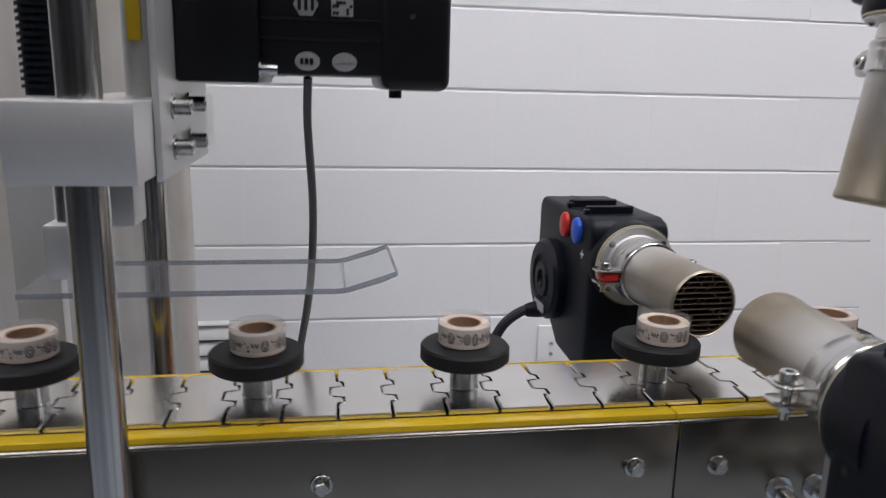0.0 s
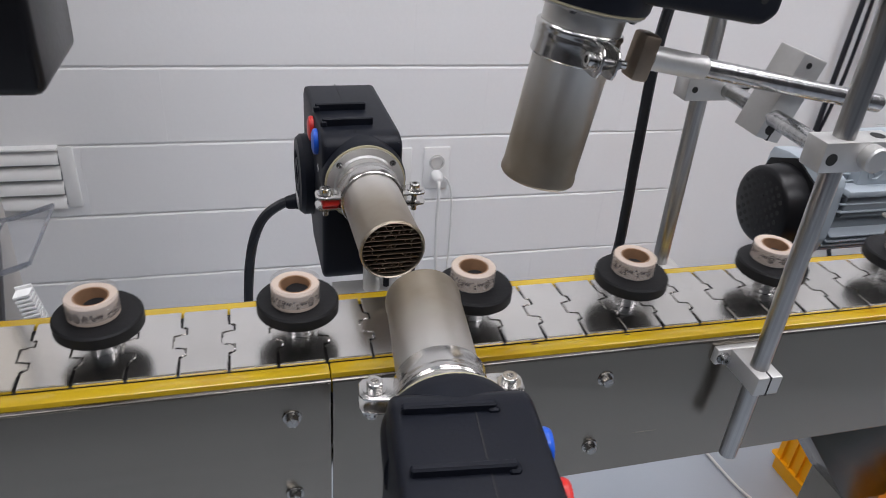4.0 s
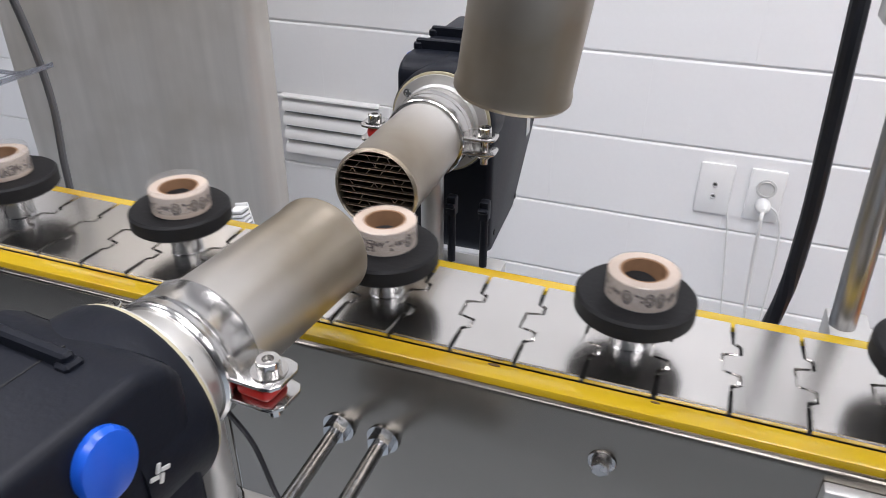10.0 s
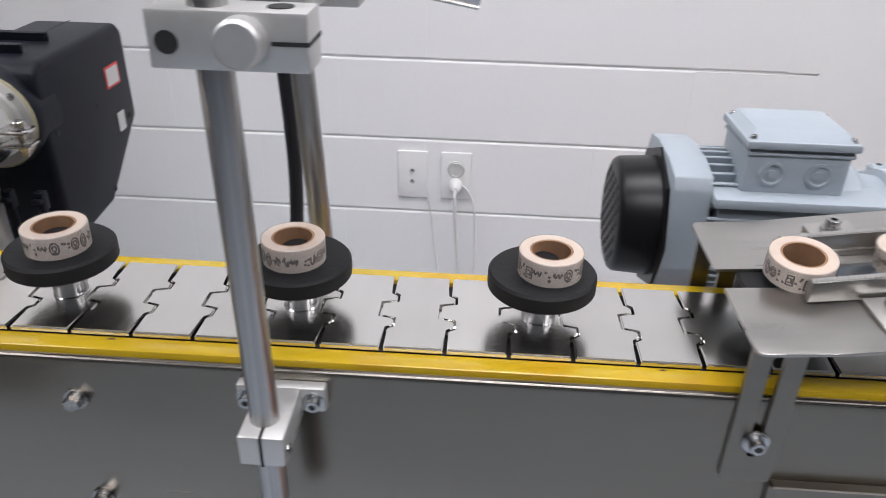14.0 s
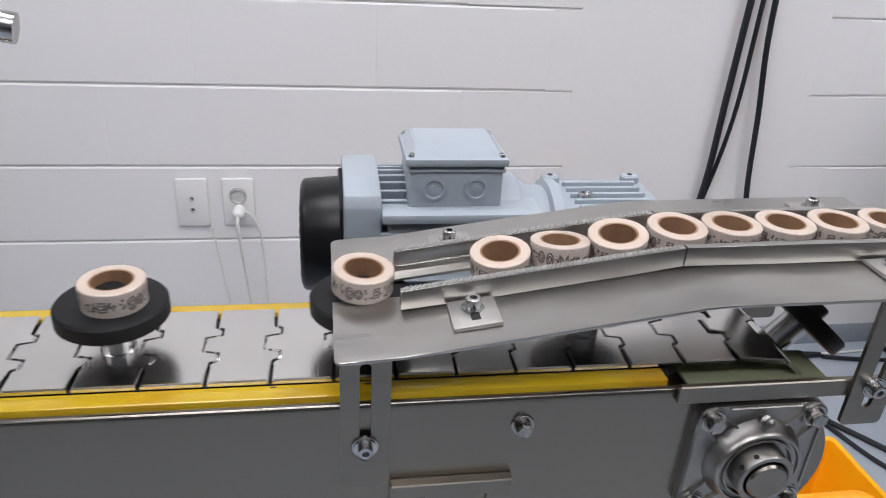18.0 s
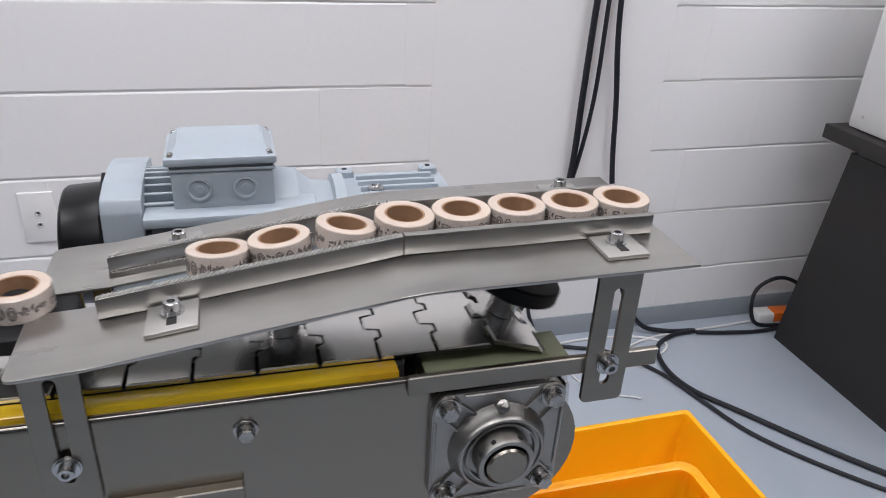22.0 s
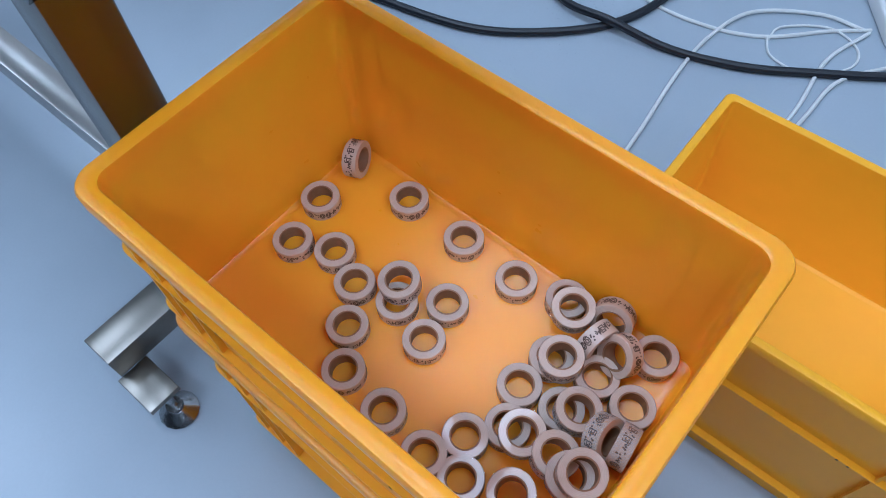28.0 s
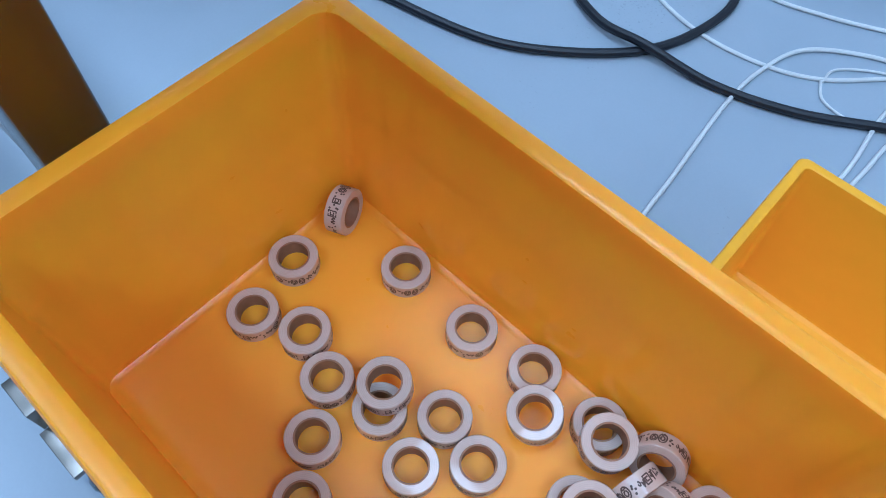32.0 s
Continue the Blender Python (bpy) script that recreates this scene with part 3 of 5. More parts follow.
def build_bearing():
    ob = thing("flange_bearing", "square cast flange bearing with four hex bolts", "bearing", m=pose(AXLE_X, -0.0605, AXLE_Z))
    def square(s, r, n=6):
        """A square outline of half width s with rounded corners."""
        return [(cx * (s - r) + r * math.cos(radians(a0 + 90 * k / n)), cz * (s - r) + r * math.sin(radians(a0 + 90 * k / n)))
                for cx, cz, a0 in ((1, 1, 0), (-1, 1, 90), (-1, -1, 180), (1, -1, 270)) for k in range(n + 1)]
    bm = prism(B(), square(0.0460, 0.0115), -0.0062, 0.0005, "y")
    bmesh.ops.bevel(bm, geom=[e for e in bm.edges if all(v.co.y < -0.006 for v in e.verts)], offset=0.0010, segments=2, affect="EDGES")
    part("flange", bm, CAST, ob)
    # raised border between the corners
    bm = B()
    for a in range(4):
        m = pose(0, 0, 0, 0, 90 * a)
        box(bm, (-0.0255, -0.0078, 0.0432), (0.0255, -0.0060, 0.0450), 0.0006, m, 1)
    part("flange_border", bm, CAST, ob)
    m = pose(0, -0.0062, 0, 90)
    part("housing", lathe(B(), [(0.0345, 0), (0.0338, 0.0022), (0.0322, 0.0046), (0.0306, 0.0085), (0.0298, 0.0108), (0.0290, 0.0114), (0.0276, 0.0114), (0.0270, 0.0098), (0.0250, 0.0090), (0.0245, 0.0106), (0.0234, 0.0106), (0.0229, 0.0070), (0.019, 0.0065)], m, 48), CAST, ob)
    for a in (45, 135, 225, 315):
        c, n = Vector((math.cos(radians(a)), math.sin(radians(a)))), Vector((-math.sin(radians(a)), math.cos(radians(a))))
        for side in (-1, 1):
            p, q = c * 0.031 + n * side * 0.0085, c * 0.047 + n * side * 0.0075
            w = n * 0.0008
            part("flange_rib", prism(B(), [tuple(p - w), tuple(p + w), tuple(q + w), tuple(q - w)], -0.0085, -0.0058, "y"), CAST, ob)
        part("bolt_boss", lathe(B(), [(0.0098, 0), (0.0095, 0.0012), (0.0, 0.0012)], pose(c.x * 0.0509, -0.0062, c.y * 0.0509, 90), 24), CAST, ob)
    part("inner_ring", lathe(B(), [(0.0195, 0.002), (0.0195, 0.0195), (0.0188, 0.0206), (0.0160, 0.0206), (0.0152, 0.0198), (0.0148, 0.012)], m, 40), CAST, ob)
    for a in (62, 118, 28, 152):
        q = Vector((0.0195 * math.cos(radians(a)), -0.0230, 0.0195 * math.sin(radians(a))))
        n = Vector((math.cos(radians(a)), 0, math.sin(radians(a))))
        part("set_screw", rod(B(), q - n * 0.001, q + n * 0.0004, 0.0018, 12), DARK, ob)
    part("shaft_end", lathe(B(), [(0.0140, 0.0), (0.0140, 0.0215), (0.0128, 0.0230), (0.0, 0.0230)], m, 36), STEEL, ob)
    part("grease_nipple", lathe(B(), [(0.0045, 0), (0.0045, 0.004), (0.0022, 0.005), (0.0029, 0.009), (0.0, 0.010)], pose(0, -0.0075, 0.0335, 62), 12), CAST, ob)
    me = mesh_of(hexbolt(B(), (0, 0, 0), (0, -1, 0), 0.0060, 0.0042), "bolt", ZINC)
    for sx, sz in ((1, 1), (-1, 1), (-1, -1), (1, -1)):
        share("bolt", me, ob, pose(sx * 0.036, -0.0074, sz * 0.036, 0, sx * 17 + sz * 11))


def link_mesh():
    def edge(k):
        """One side of the plate: two square teeth, k metres slimmer."""
        return [(-0.0408, 0), (-0.0202 + k, 0), (-0.0200 + k, 0.0040), (-0.0190 + k, 0.0052), (-0.0106 - k, 0.0052), (-0.0096 - k, 0.0042), (-0.0094 - k, -0.0046), (-0.0084 - k, -0.0056),
                (0.0068 + k, -0.0056), (0.0078 + k, -0.0046), (0.0080 + k, 0.0042), (0.0090 + k, 0.0052), (0.0166 - k, 0.0052), (0.0176 - k, 0.0040), (0.0178 - k, 0), (0.0408, 0)]
    h, g, k = PITCH / 2, 0.0013, 0.0008
    o = [(h - g + dx, y) for y, dx in edge(k)] + [(-h + g + dx, y) for y, dx in reversed(edge(-k))]
    bm = prism(B(), o, -0.0032, 0.0, "z")
    top = [e for e in bm.edges if all(abs(v.co.z) < 1e-6 for v in e.verts)]
    bmesh.ops.bevel(bm, geom=top, offset=0.0009, segments=2, affect="EDGES")
    return mesh_of(bm, "chain_link", CHAIN)


LOOP = LINKS * PITCH


def chain_pose(s):
    """The pose of a chain plate s metres along the loop, from the start of the upper run."""
    u, arc = s % LOOP, math.pi * RADIUS
    if u < RUN:
        return pose(AXLE_L + u, 0, TOP)
    if u < RUN + arc:
        a = (u - RUN) / RADIUS
        return pose(AXLE_X + RADIUS * math.sin(a), 0, AXLE_Z + RADIUS * math.cos(a), 0, math.degrees(a))
    if u < 2 * RUN + arc:
        return pose(AXLE_X - (u - RUN - arc), 0, AXLE_Z - RADIUS, 0, 180)
    a = (u - 2 * RUN - arc) / RADIUS
    return pose(AXLE_L - RADIUS * math.sin(a), 0, AXLE_Z - RADIUS * math.cos(a), 0, 180 + math.degrees(a))


def build_chain():
    plate = link_mesh()
    pin = mesh_of(rod(B(), (PITCH / 2, -0.020, -0.0062), (PITCH / 2, 0.020, -0.0062), 0.0032, 10), "hinge_pin", ZINC)
    eye = mesh_of(box(B(), (-PITCH / 2 + 0.003, -0.013, -0.0095), (PITCH / 2 - 0.003, 0.013, -0.0030), 0.0012, seg=1), "hinge_eye", CHAIN)
    stem = mesh_of(lathe(B(), [(0.0112, 0), (0.0112, 0.0004), (0.0106, 0.001), (0.0106, 0.0230), (0.0, 0.0230)], None, 20), "stem", CHROME)
    disc = mesh_of(lathe(B(), [(0.0, 0.0225), (0.0318, 0.0225), (0.0335, 0.0241), (0.0335, 0.0329), (0.0320, 0.0345), (0.0100, 0.0345), (0.0096, 0.0420), (0.0085, 0.0430), (0.0, 0.0430)], None, 40), "disc", RUBBER)
    links = []
    for i in range(LINKS):
        carrier = i % 4 == 0
        ob = tagged(new("chain_link", plate), "stainless chain plate carrying a round black disc on a stem" if carrier else "stainless interlocking conveyor chain plate",
                    "chain link", "conveyor chain links")
        share("hinge_pin", pin, ob)
        share("hinge_eye", eye, ob)
        if carrier:
            share("stem", stem, ob)
            share("disc", disc, ob, None, "round black rubber-topped disc")
        links.append(ob)
    return links


# ---- hot-air guns: nozzle along -y, flange at the origin
def build_gun(m):
    ob = thing("hot_air_blower", "black electric hot-air blower with a heat-tinted steel nozzle", "hot-air blower", "hot-air blowers", m)
    bm = prism(B(), [(0.012, 0.034), (0.018, 0.042), (0.030, 0.046), (0.180, 0.046), (0.190, 0.036), (0.190, -0.055), (0.105, -0.122), (0.022, -0.128), (0.012, -0.118)], -0.043, 0.042, "x")
    bmesh.ops.bevel(bm, geom=[e for e in bm.edges], offset=0.006, segments=3, affect="EDGES", profile=0.5)
    part("body", bm, BLACK, ob)
    back = pose(0, 0, 0, 90)          # local z of a lathe becomes -y
    part("collar", lathe(B(), [(0.0445, -0.040), (0.0445, -0.012), (0.0440, -0.005), (0.0430, -0.0028), (0.040, -0.002)], back, 44), BLACK, ob, "round black front drum")
    part("gasket", lathe(B(), [(0.0424, -0.0035), (0.0424, -0.0010), (0.0418, -0.0006), (0.039, -0.0006)], back, 44), MICA, ob, "pale gasket ring")
    bm = lathe(B(), [(0.0405, -0.004), (0.0405, 0.0012), (0.033, 0.0012), (0.031, 0.003)], back, 44)
    part("flange", bm, ALU, ob, "dull steel flange")
    for a in (40, 140, 220, 320):
        bm = capscrew(B(), (0.0360 * math.cos(radians(a)), -0.001, 0.0360 * math.sin(radians(a))), (0, -1, 0), 0.0022, 0.0025)
        part("flange_screw", bm, CHROME, ob)
    bm = lathe(B(), [(0.030, 0.0), (0.030, 0.036), (0.0292, 0.038), (0.0292, 0.128), (0.0300, 0.130), (0.0300, 0.134), (0.0285, 0.136), (0.0275, 0.135), (0.0272, 0.118)], back, 48)
    part("nozzle", bm, TUBE, ob, "heat-tinted brown steel nozzle tube")
    # dark disc painted as the shade inside the tube
    part("nozzle_shade_disc", lathe(B(), [(0.0, 0.119), (0.0274, 0.119)], back, 32), DARK, ob)
    bm = B()
    for i in range(11):
        z = -0.0240 + i * 0.0048
        w = math.sqrt(max(0.0, 0.0272 ** 2 - z * z))
        box(bm, (-w, -0.133, z - 0.0004), (w, -0.122, z + 0.0004))
    for i in range(40):
        z = -0.0240 + random.randrange(10) * 0.0048 + 0.0024
        w = math.sqrt(max(0.0, 0.026 ** 2 - z * z))
        x = random.uniform(-w, w) * 0.9
        box(bm, (-0.0003, -0.005, -0.003), (0.0003, 0.005, 0.003), 0, pose(x, -0.126, z, 0, random.choice((-40, 40, 30, -30))))
    part("grille", bm, GRILLE, ob, "steel grille slats in the nozzle mouth")
    bm = lathe(B(), [(0.0301, 0.0150), (0.0314, 0.0151), (0.0324, 0.0162), (0.0328, 0.0178), (0.0325, 0.0194), (0.0320, 0.0206), (0.0319, 0.0225), (0.0323, 0.0238), (0.0319, 0.0252), (0.0318, 0.0300), (0.0318, 0.0350),
                     (0.0321, 0.0364), (0.0322, 0.0378), (0.0314, 0.0390), (0.0301, 0.0392)], back, 56)
    part("clamp_band", bm, POLISH, ob, "polished pipe clamp")
    for sx in (-1, 1):
        for z, lift in ((0.0035, 0.0), (-0.0080, 0.0)):
            o = [(0.0300, -0.0385), (0.0480, -0.0392), (0.0530, -0.0380), (0.0556, -0.0340), (0.0556, -0.0225), (0.0530, -0.0185), (0.0480, -0.0172), (0.0300, -0.0165)]
            bm = prism(B(), [(sx * a, b) for a, b in o], z, z + 0.0020, "z")
            bmesh.ops.bevel(bm, geom=list(bm.edges), offset=0.0006, segments=2, affect="EDGES", profile=0.5)
            part("clamp_ear", bm, POLISH, ob)
        bm = capscrew(B(), (sx * 0.0455, -0.0280, 0.0055), (0, 0, 1), 0.0054, 0.0068)
        rod(bm, (sx * 0.0455, -0.0280, 0.005), (sx * 0.0455, -0.0280, -0.018), 0.003, 12)
        rod(bm, (sx * 0.0455, -0.0280, -0.0125), (sx * 0.0455, -0.0280, -0.0080), 0.0052, 6)
        part("clamp_screw", bm, POLISH, ob)
        if sx < 0:
            bm = box(B(), (sx * 0.0500, -0.0365, -0.0062), (sx * 0.032, -0.0195, 0.0036), 0.0035, None, 3)
            part("clamp_lining", bm, RED, ob, "red rubber lining")
    for y, xa, xb in ((0.050, -0.038, 0.016), (0.095, -0.040, 0.016)):
        bm = box(B(), (xa, y - 0.0025, 0.045), (xb, y + 0.0025, 0.0545), 0.0012, None, 1)
        box(bm, (xa - 0.002, y - 0.004, 0.045), (xa + 0.005, y + 0.004, 0.0515), 0.0012, None, 1)
        part("top_rib", bm, BLACK, ob)
    part("lid_seam", box(B(), (-0.0062, 0.03, 0.0456), (-0.0055, 0.18, 0.0463)), DARK, ob)
    side = pose(-0.043, 0.125, -0.045, 0, -90)
    part("intake", lathe(B(), [(0.048, -0.004), (0.048, 0.010), (0.044, 0.015), (0.030, 0.016), (0.028, 0.012), (0.022, 0.012), (0.020, 0.016), (0.012, 0.016), (0.010, 0.012), (0.0, 0.012)], side, 44), BLACK, ob)
    part("intake_label", box(B(), (-0.0600, 0.108, -0.083), (-0.0586, 0.142, -0.073), 0, None), STICKER, ob)
    for name, y, mat in (("knob_red", 0.090, RED), ("knob_blue", 0.053, BLUE)):
        mm = pose(-0.0425, y, 0.027, 0, -90) @ Matrix.Diagonal((1.15, 0.95, 1, 1))
        part("knob", lathe(B(), [(0.0120, 0), (0.0125, 0.003), (0.0115, 0.0052), (0.0080, 0.0064), (0.0, 0.0068)], mm, 28), mat, ob, "red turning knob" if mat is RED else "blue turning knob")
    bm = B()
    for i in range(4):
        box(bm, (-0.0003, -0.0044, 0.0004), (0.0003, -0.0004, 0.0020), 0, pose(-0.0449, 0.0345, 0.005, i * 90 + 20))
    part("fan_mark", bm, STICKER, ob, "white fan mark")
    bm = box(B(), (0.0418, 0.135, -0.012), (0.0424, 0.165, 0.010))
    part("rating_label", bm, RED, ob, "red-edged rating label")
    part("rating_field", box(B(), (0.0423, 0.1375, -0.0095), (0.0428, 0.1625, 0.0075)), STICKER, ob)
    part("side_sticker", box(B(), (0.0418, 0.145, -0.060), (0.0424, 0.160, -0.040)), STICKER, ob)
    for y, z in ((0.03, -0.02), (0.03, -0.11), (0.11, -0.02), (0.16, 0.034), (0.11, -0.11), (0.172, -0.05)):
        part("case_screw", rod(B(), (0.0416, y, z), (0.0426, y, z), 0.0028, 12), DARK, ob)
    return ob


def columns(x, y, z, at):
    m = Matrix((x, y, z)).transposed().to_4x4()
    m.translation = at
    return m


def build_guns():
    far = build_gun(pose(-0.0530, 0.178, 0.947, 0, 0, 1.5))
    bm = cord(B(), [(-0.055, 0.135, -0.085), (-0.078, 0.137, -0.090), (-0.102, 0.136, -0.110), (-0.117, 0.133, -0.15), (-0.125, 0.130, -0.22), (-0.125, 0.135, -0.32), (-0.11, 0.145, -0.45)], 0.0062)
    near = copy_thing(far, pose(-0.0555, -0.178, 0.953, 0, 0, 174.3))
    for q in near.children:
        if q.name.startswith("top_rib"):
            q.location = (0.020, -0.013, -0.003)
    a = radians(8)
    down = Vector((math.sin(a), 0, math.cos(a)))
    zed = Vector((-math.cos(a), 0, math.sin(a)))
    top = copy_thing(far, columns(down.cross(zed), down, zed, Vector((0.073, -0.009, 1.176))))
    part("cable", bm, CABLE, far, "thick black mains cable")
    part("cable_boot", lathe(B(), [(0.010, 0), (0.0105, 0.012), (0.008, 0.026), (0.0066, 0.028)], pose(-0.045, 0.135, -0.085, 0, -95), 18), BLACK, far)
    # stand of the far blower: the same block on two rods, a post up to the pipe clamp, two black clips
    ob = thing("blower_stand", "aluminium block on steel rods with a post holding a blower", "stand", m=pose(0, 0, 0))
    for x in (-0.062, 0.000):
        part("steel_rod", rod(B(), (x, 0.0601, 0.822), (x, 0.132, 0.822), 0.0046, 20), CHROME, ob)
    part("block", box(B(), (-0.090, 0.131, 0.808), (0.012, 0.166, 0.836), 0.0015), ALU, ob)
    part("post", rod(B(), (-0.049, 0.149, 0.836), (-0.049, 0.149, 0.915), 0.0095, 24), ALU, ob, "pale aluminium post")
    for x in (-0.0325, -0.0045):
        bm = rod(B(), (x, 0.151, 0.8355), (x, 0.151, 0.890), 0.0034, 12)
        box(bm, (x - 0.0040, 0.147, 0.880), (x + 0.0040, 0.156, 0.897), 0.0015)
        box(bm, (x - 0.0044, 0.143, 0.888), (x + 0.0044, 0.148, 0.892), 0.0012, seg=1)
        part("cable_clip", bm, BLACK, ob)
    # bracket of the near blower: two steel rods from the side plate to a block, a post up to the pipe clamp
    ob = thing("blower_bracket", "aluminium block on two long steel rods, holding a blower", "bracket", m=pose(0, 0, 0))
    for x in (-0.032, -0.002):
        z = 0.834
        bm = rod(B(), (x, -0.0601, z), (x, -0.134, z), 0.0046, 20)
        rod(bm, (x, -0.0601, z), (x, -0.0616, z), 0.0105, 24)
        rod(bm, (x, -0.0616, z), (x, -0.0680, z), 0.0078, 6)
        part("steel_rod", bm, CHROME, ob, "long steel rod with nut and washer")
    part("block", box(B(), (-0.075, -0.200, 0.818), (0.035, -0.131, 0.846), 0.0015), ALU, ob)
    part("block_bore", lathe(B(), [(0.0, 0.0), (0.0075, 0.0), (0.0085, 0.0008)], pose(0.014, -0.146, 0.846), 24), DARK, ob)
    part("pillar", rod(B(), (-0.0555, -0.149, 0.846), (-0.0555, -0.149, 0.921), 0.0105, 24), ALU, ob, "frosted aluminium post")
    part("pillar_socket", lathe(B(), [(0.0135, 0), (0.0135, 0.008), (0.0125, 0.009), (0.0105, 0.009)], pose(-0.0555, -0.149, 0.846), 24), CHROME, ob)
    part("thin_lead", cord(B(), [(-0.030, -0.160, 0.935), (-0.026, -0.150, 0.905), (-0.022, -0.145, 0.87), (-0.020, -0.140, 0.847)], 0.0014, 6), CABLE, ob)
    # cable of the upper blower
    bm = cord(B(), [(0.18, 0.03, 1.26), (0.205, 0.08, 1.22), (0.216, 0.12, 1.12), (0.222, 0.126, 1.0), (0.224, 0.124, 0.93), (0.220, 0.118, 0.87), (0.202, 0.115, 0.79), (0.16, 0.13, 0.60)], 0.0056)
    solid("power_cable", bm, CABLE, "thick black mains cable hanging behind the conveyor", "cable")


def build_gantry():
    ob = thing("rod_gantry", "two ground steel posts with aluminium clamp blocks and cross rods", "gantry")
    nx, ny, fx, fy = 0.2575, -0.0935, 0.257, 0.085
    part("post", rod(B(), (nx, ny, 0.779), (nx - 0.0055, ny, 1.222), 0.008, 28), SHAFT, ob, "ground round steel post, reflection streaks in its colour")
    part("post", rod(B(), (fx, fy, 0.779), (fx - 0.0165, fy - 0.010, 1.19), 0.008, 28), SHAFT, ob, "ground round steel post, reflection streaks in its colour")
    for x, y, s in ((nx, ny, -1), (fx, fy, 1)):
        bm = B()
        face = s * 0.0600
        box(bm, (x - 0.026, min(face, face + s * 0.008), 0.870), (x + 0.026, max(face, face + s * 0.008), 0.887), 0.0015)
        box(bm, (x - 0.0125, min(face + s * 0.007, y + s * 0.016), 0.867), (x + 0.0125, max(face + s * 0.007, y + s * 0.016), 0.887), 0.0015)
        part("base_clamp", bm, ALU, ob, "aluminium post clamp on the side plate")
        for dx in (-0.0195, 0.0195):
            part("clamp_screw", capscrew(B(), (x + dx, face + s * 0.008, 0.8785), (0, s, 0), 0.0042, 0.006), CHROME, ob)
        part("pinch_screw", rod(B(), (x + 0.0127, y + s * 0.010, 0.875), (x + 0.0140, y + s * 0.010, 0.875), 0.003, 12), CHROME, ob)
        part("clamp_slit", box(B(), (x - 0.0008, min(y + s * 0.007, y + s * 0.0163), 0.8667), (x + 0.0008, max(y + s * 0.007, y + s * 0.0163), 0.8873)), DARK, ob)
        # upper block: holds the post and a cross rod
        bx, by, bz = (x - 0.004, y, 1.0925) if s < 0 else (x - 0.012, y - 0.008, 1.0855)
        part("cross_clamp", box(B(), (bx - 0.0225, by - 0.011, bz - 0.012), (bx + 0.0430, by + 0.011, bz + 0.012), 0.0012), ALU, ob, "aluminium two-hole clamp block")
        part("clamp_slit", box(B(), (bx + 0.028, by - 0.0113, bz - 0.001), (bx + 0.0433, by + 0.0113, bz + 0.0007)), DARK, ob)
        part("bolt_hole", rod(B(), (bx - 0.0145, by - 0.0106, bz - 0.001), (bx - 0.0145, by - 0.0114, bz - 0.001), 0.0048 if s < 0 else 0.003, 18), DARK, ob)
        part("bolt_hole", rod(B(), (bx + 0.030, by, bz + 0.0116), (bx + 0.030, by, bz + 0.0124), 0.0055, 18), DARK, ob)
        if s < 0:
            part("knob_screw", lathe(B(), [(0.0095, 0), (0.0100, 0.001), (0.0100, 0.009), (0.0085, 0.0105), (0.0, 0.0105)], pose(bx + 0.017, by - 0.011, bz + 0.001, 90), 28), ALU, ob)
    part("cross_rod", rod(B(), (0.246, ny + 0.004, 1.0925), (0.267, 0.078, 1.083), 0.0075, 24), CHROME, ob, "chromed cross rod")
    m = pose(0.266, 0.0, 1.104, 0, 18)
    part("mid_clamp", box(B(), (-0.0125, -0.016, -0.037), (0.0125, 0.016, 0.037), 0.0012, m), ALU, ob, "aluminium two-hole clamp block")
    for z, r in ((-0.028, 0.0045), (0.029, 0.0026)):
        part("bolt_hole", rod(B(), m @ Vector((-0.003, -0.0164, z)), m @ Vector((-0.003, -0.0156, z)), r, 16), DARK, ob)
    part("clamp_slit", box(B(), (-0.0008, -0.0163, -0.0373), (0.0008, 0.0163, -0.024), 0, m), DARK, ob)
    part("arm_rod", rod(B(), (0.116, -0.030, 1.1445), (0.362, -0.008, 1.097), 0.0078, 24), CHROME, ob, "chromed arm rod")
    part("arm_sleeve", rod(B(), (0.118, -0.030, 1.1441), (0.168, -0.0255, 1.1345), 0.0092, 24), ALU, ob, "frosted aluminium sleeve")
    bm = box(B(), (-0.007, -0.010, -0.017), (0.007, 0.010, 0.017), 0.003, pose(0.112, -0.030, 1.145, 0, 10))
    part("arm_socket", bm, GRILLE, ob, "brown clamp lug")


build_conveyor()
build_bearing()
build_guns()
build_gantry()


# ---- unloading chute over the chain end: a ramp, then a level stretch
RAMP = [(0.515, 0.9350), (0.555, 0.9380), (0.735, 0.9645), (0.905, 0.9665)]


def chute_z(x):
    p = RAMP
    if x <= p[0][0]:
        return p[0][1]
    for (a, za), (b, zb) in zip(p, p[1:]):
        if x <= b:
            return za + (zb - za) * (x - a) / (b - a)
    return p[-1][1]


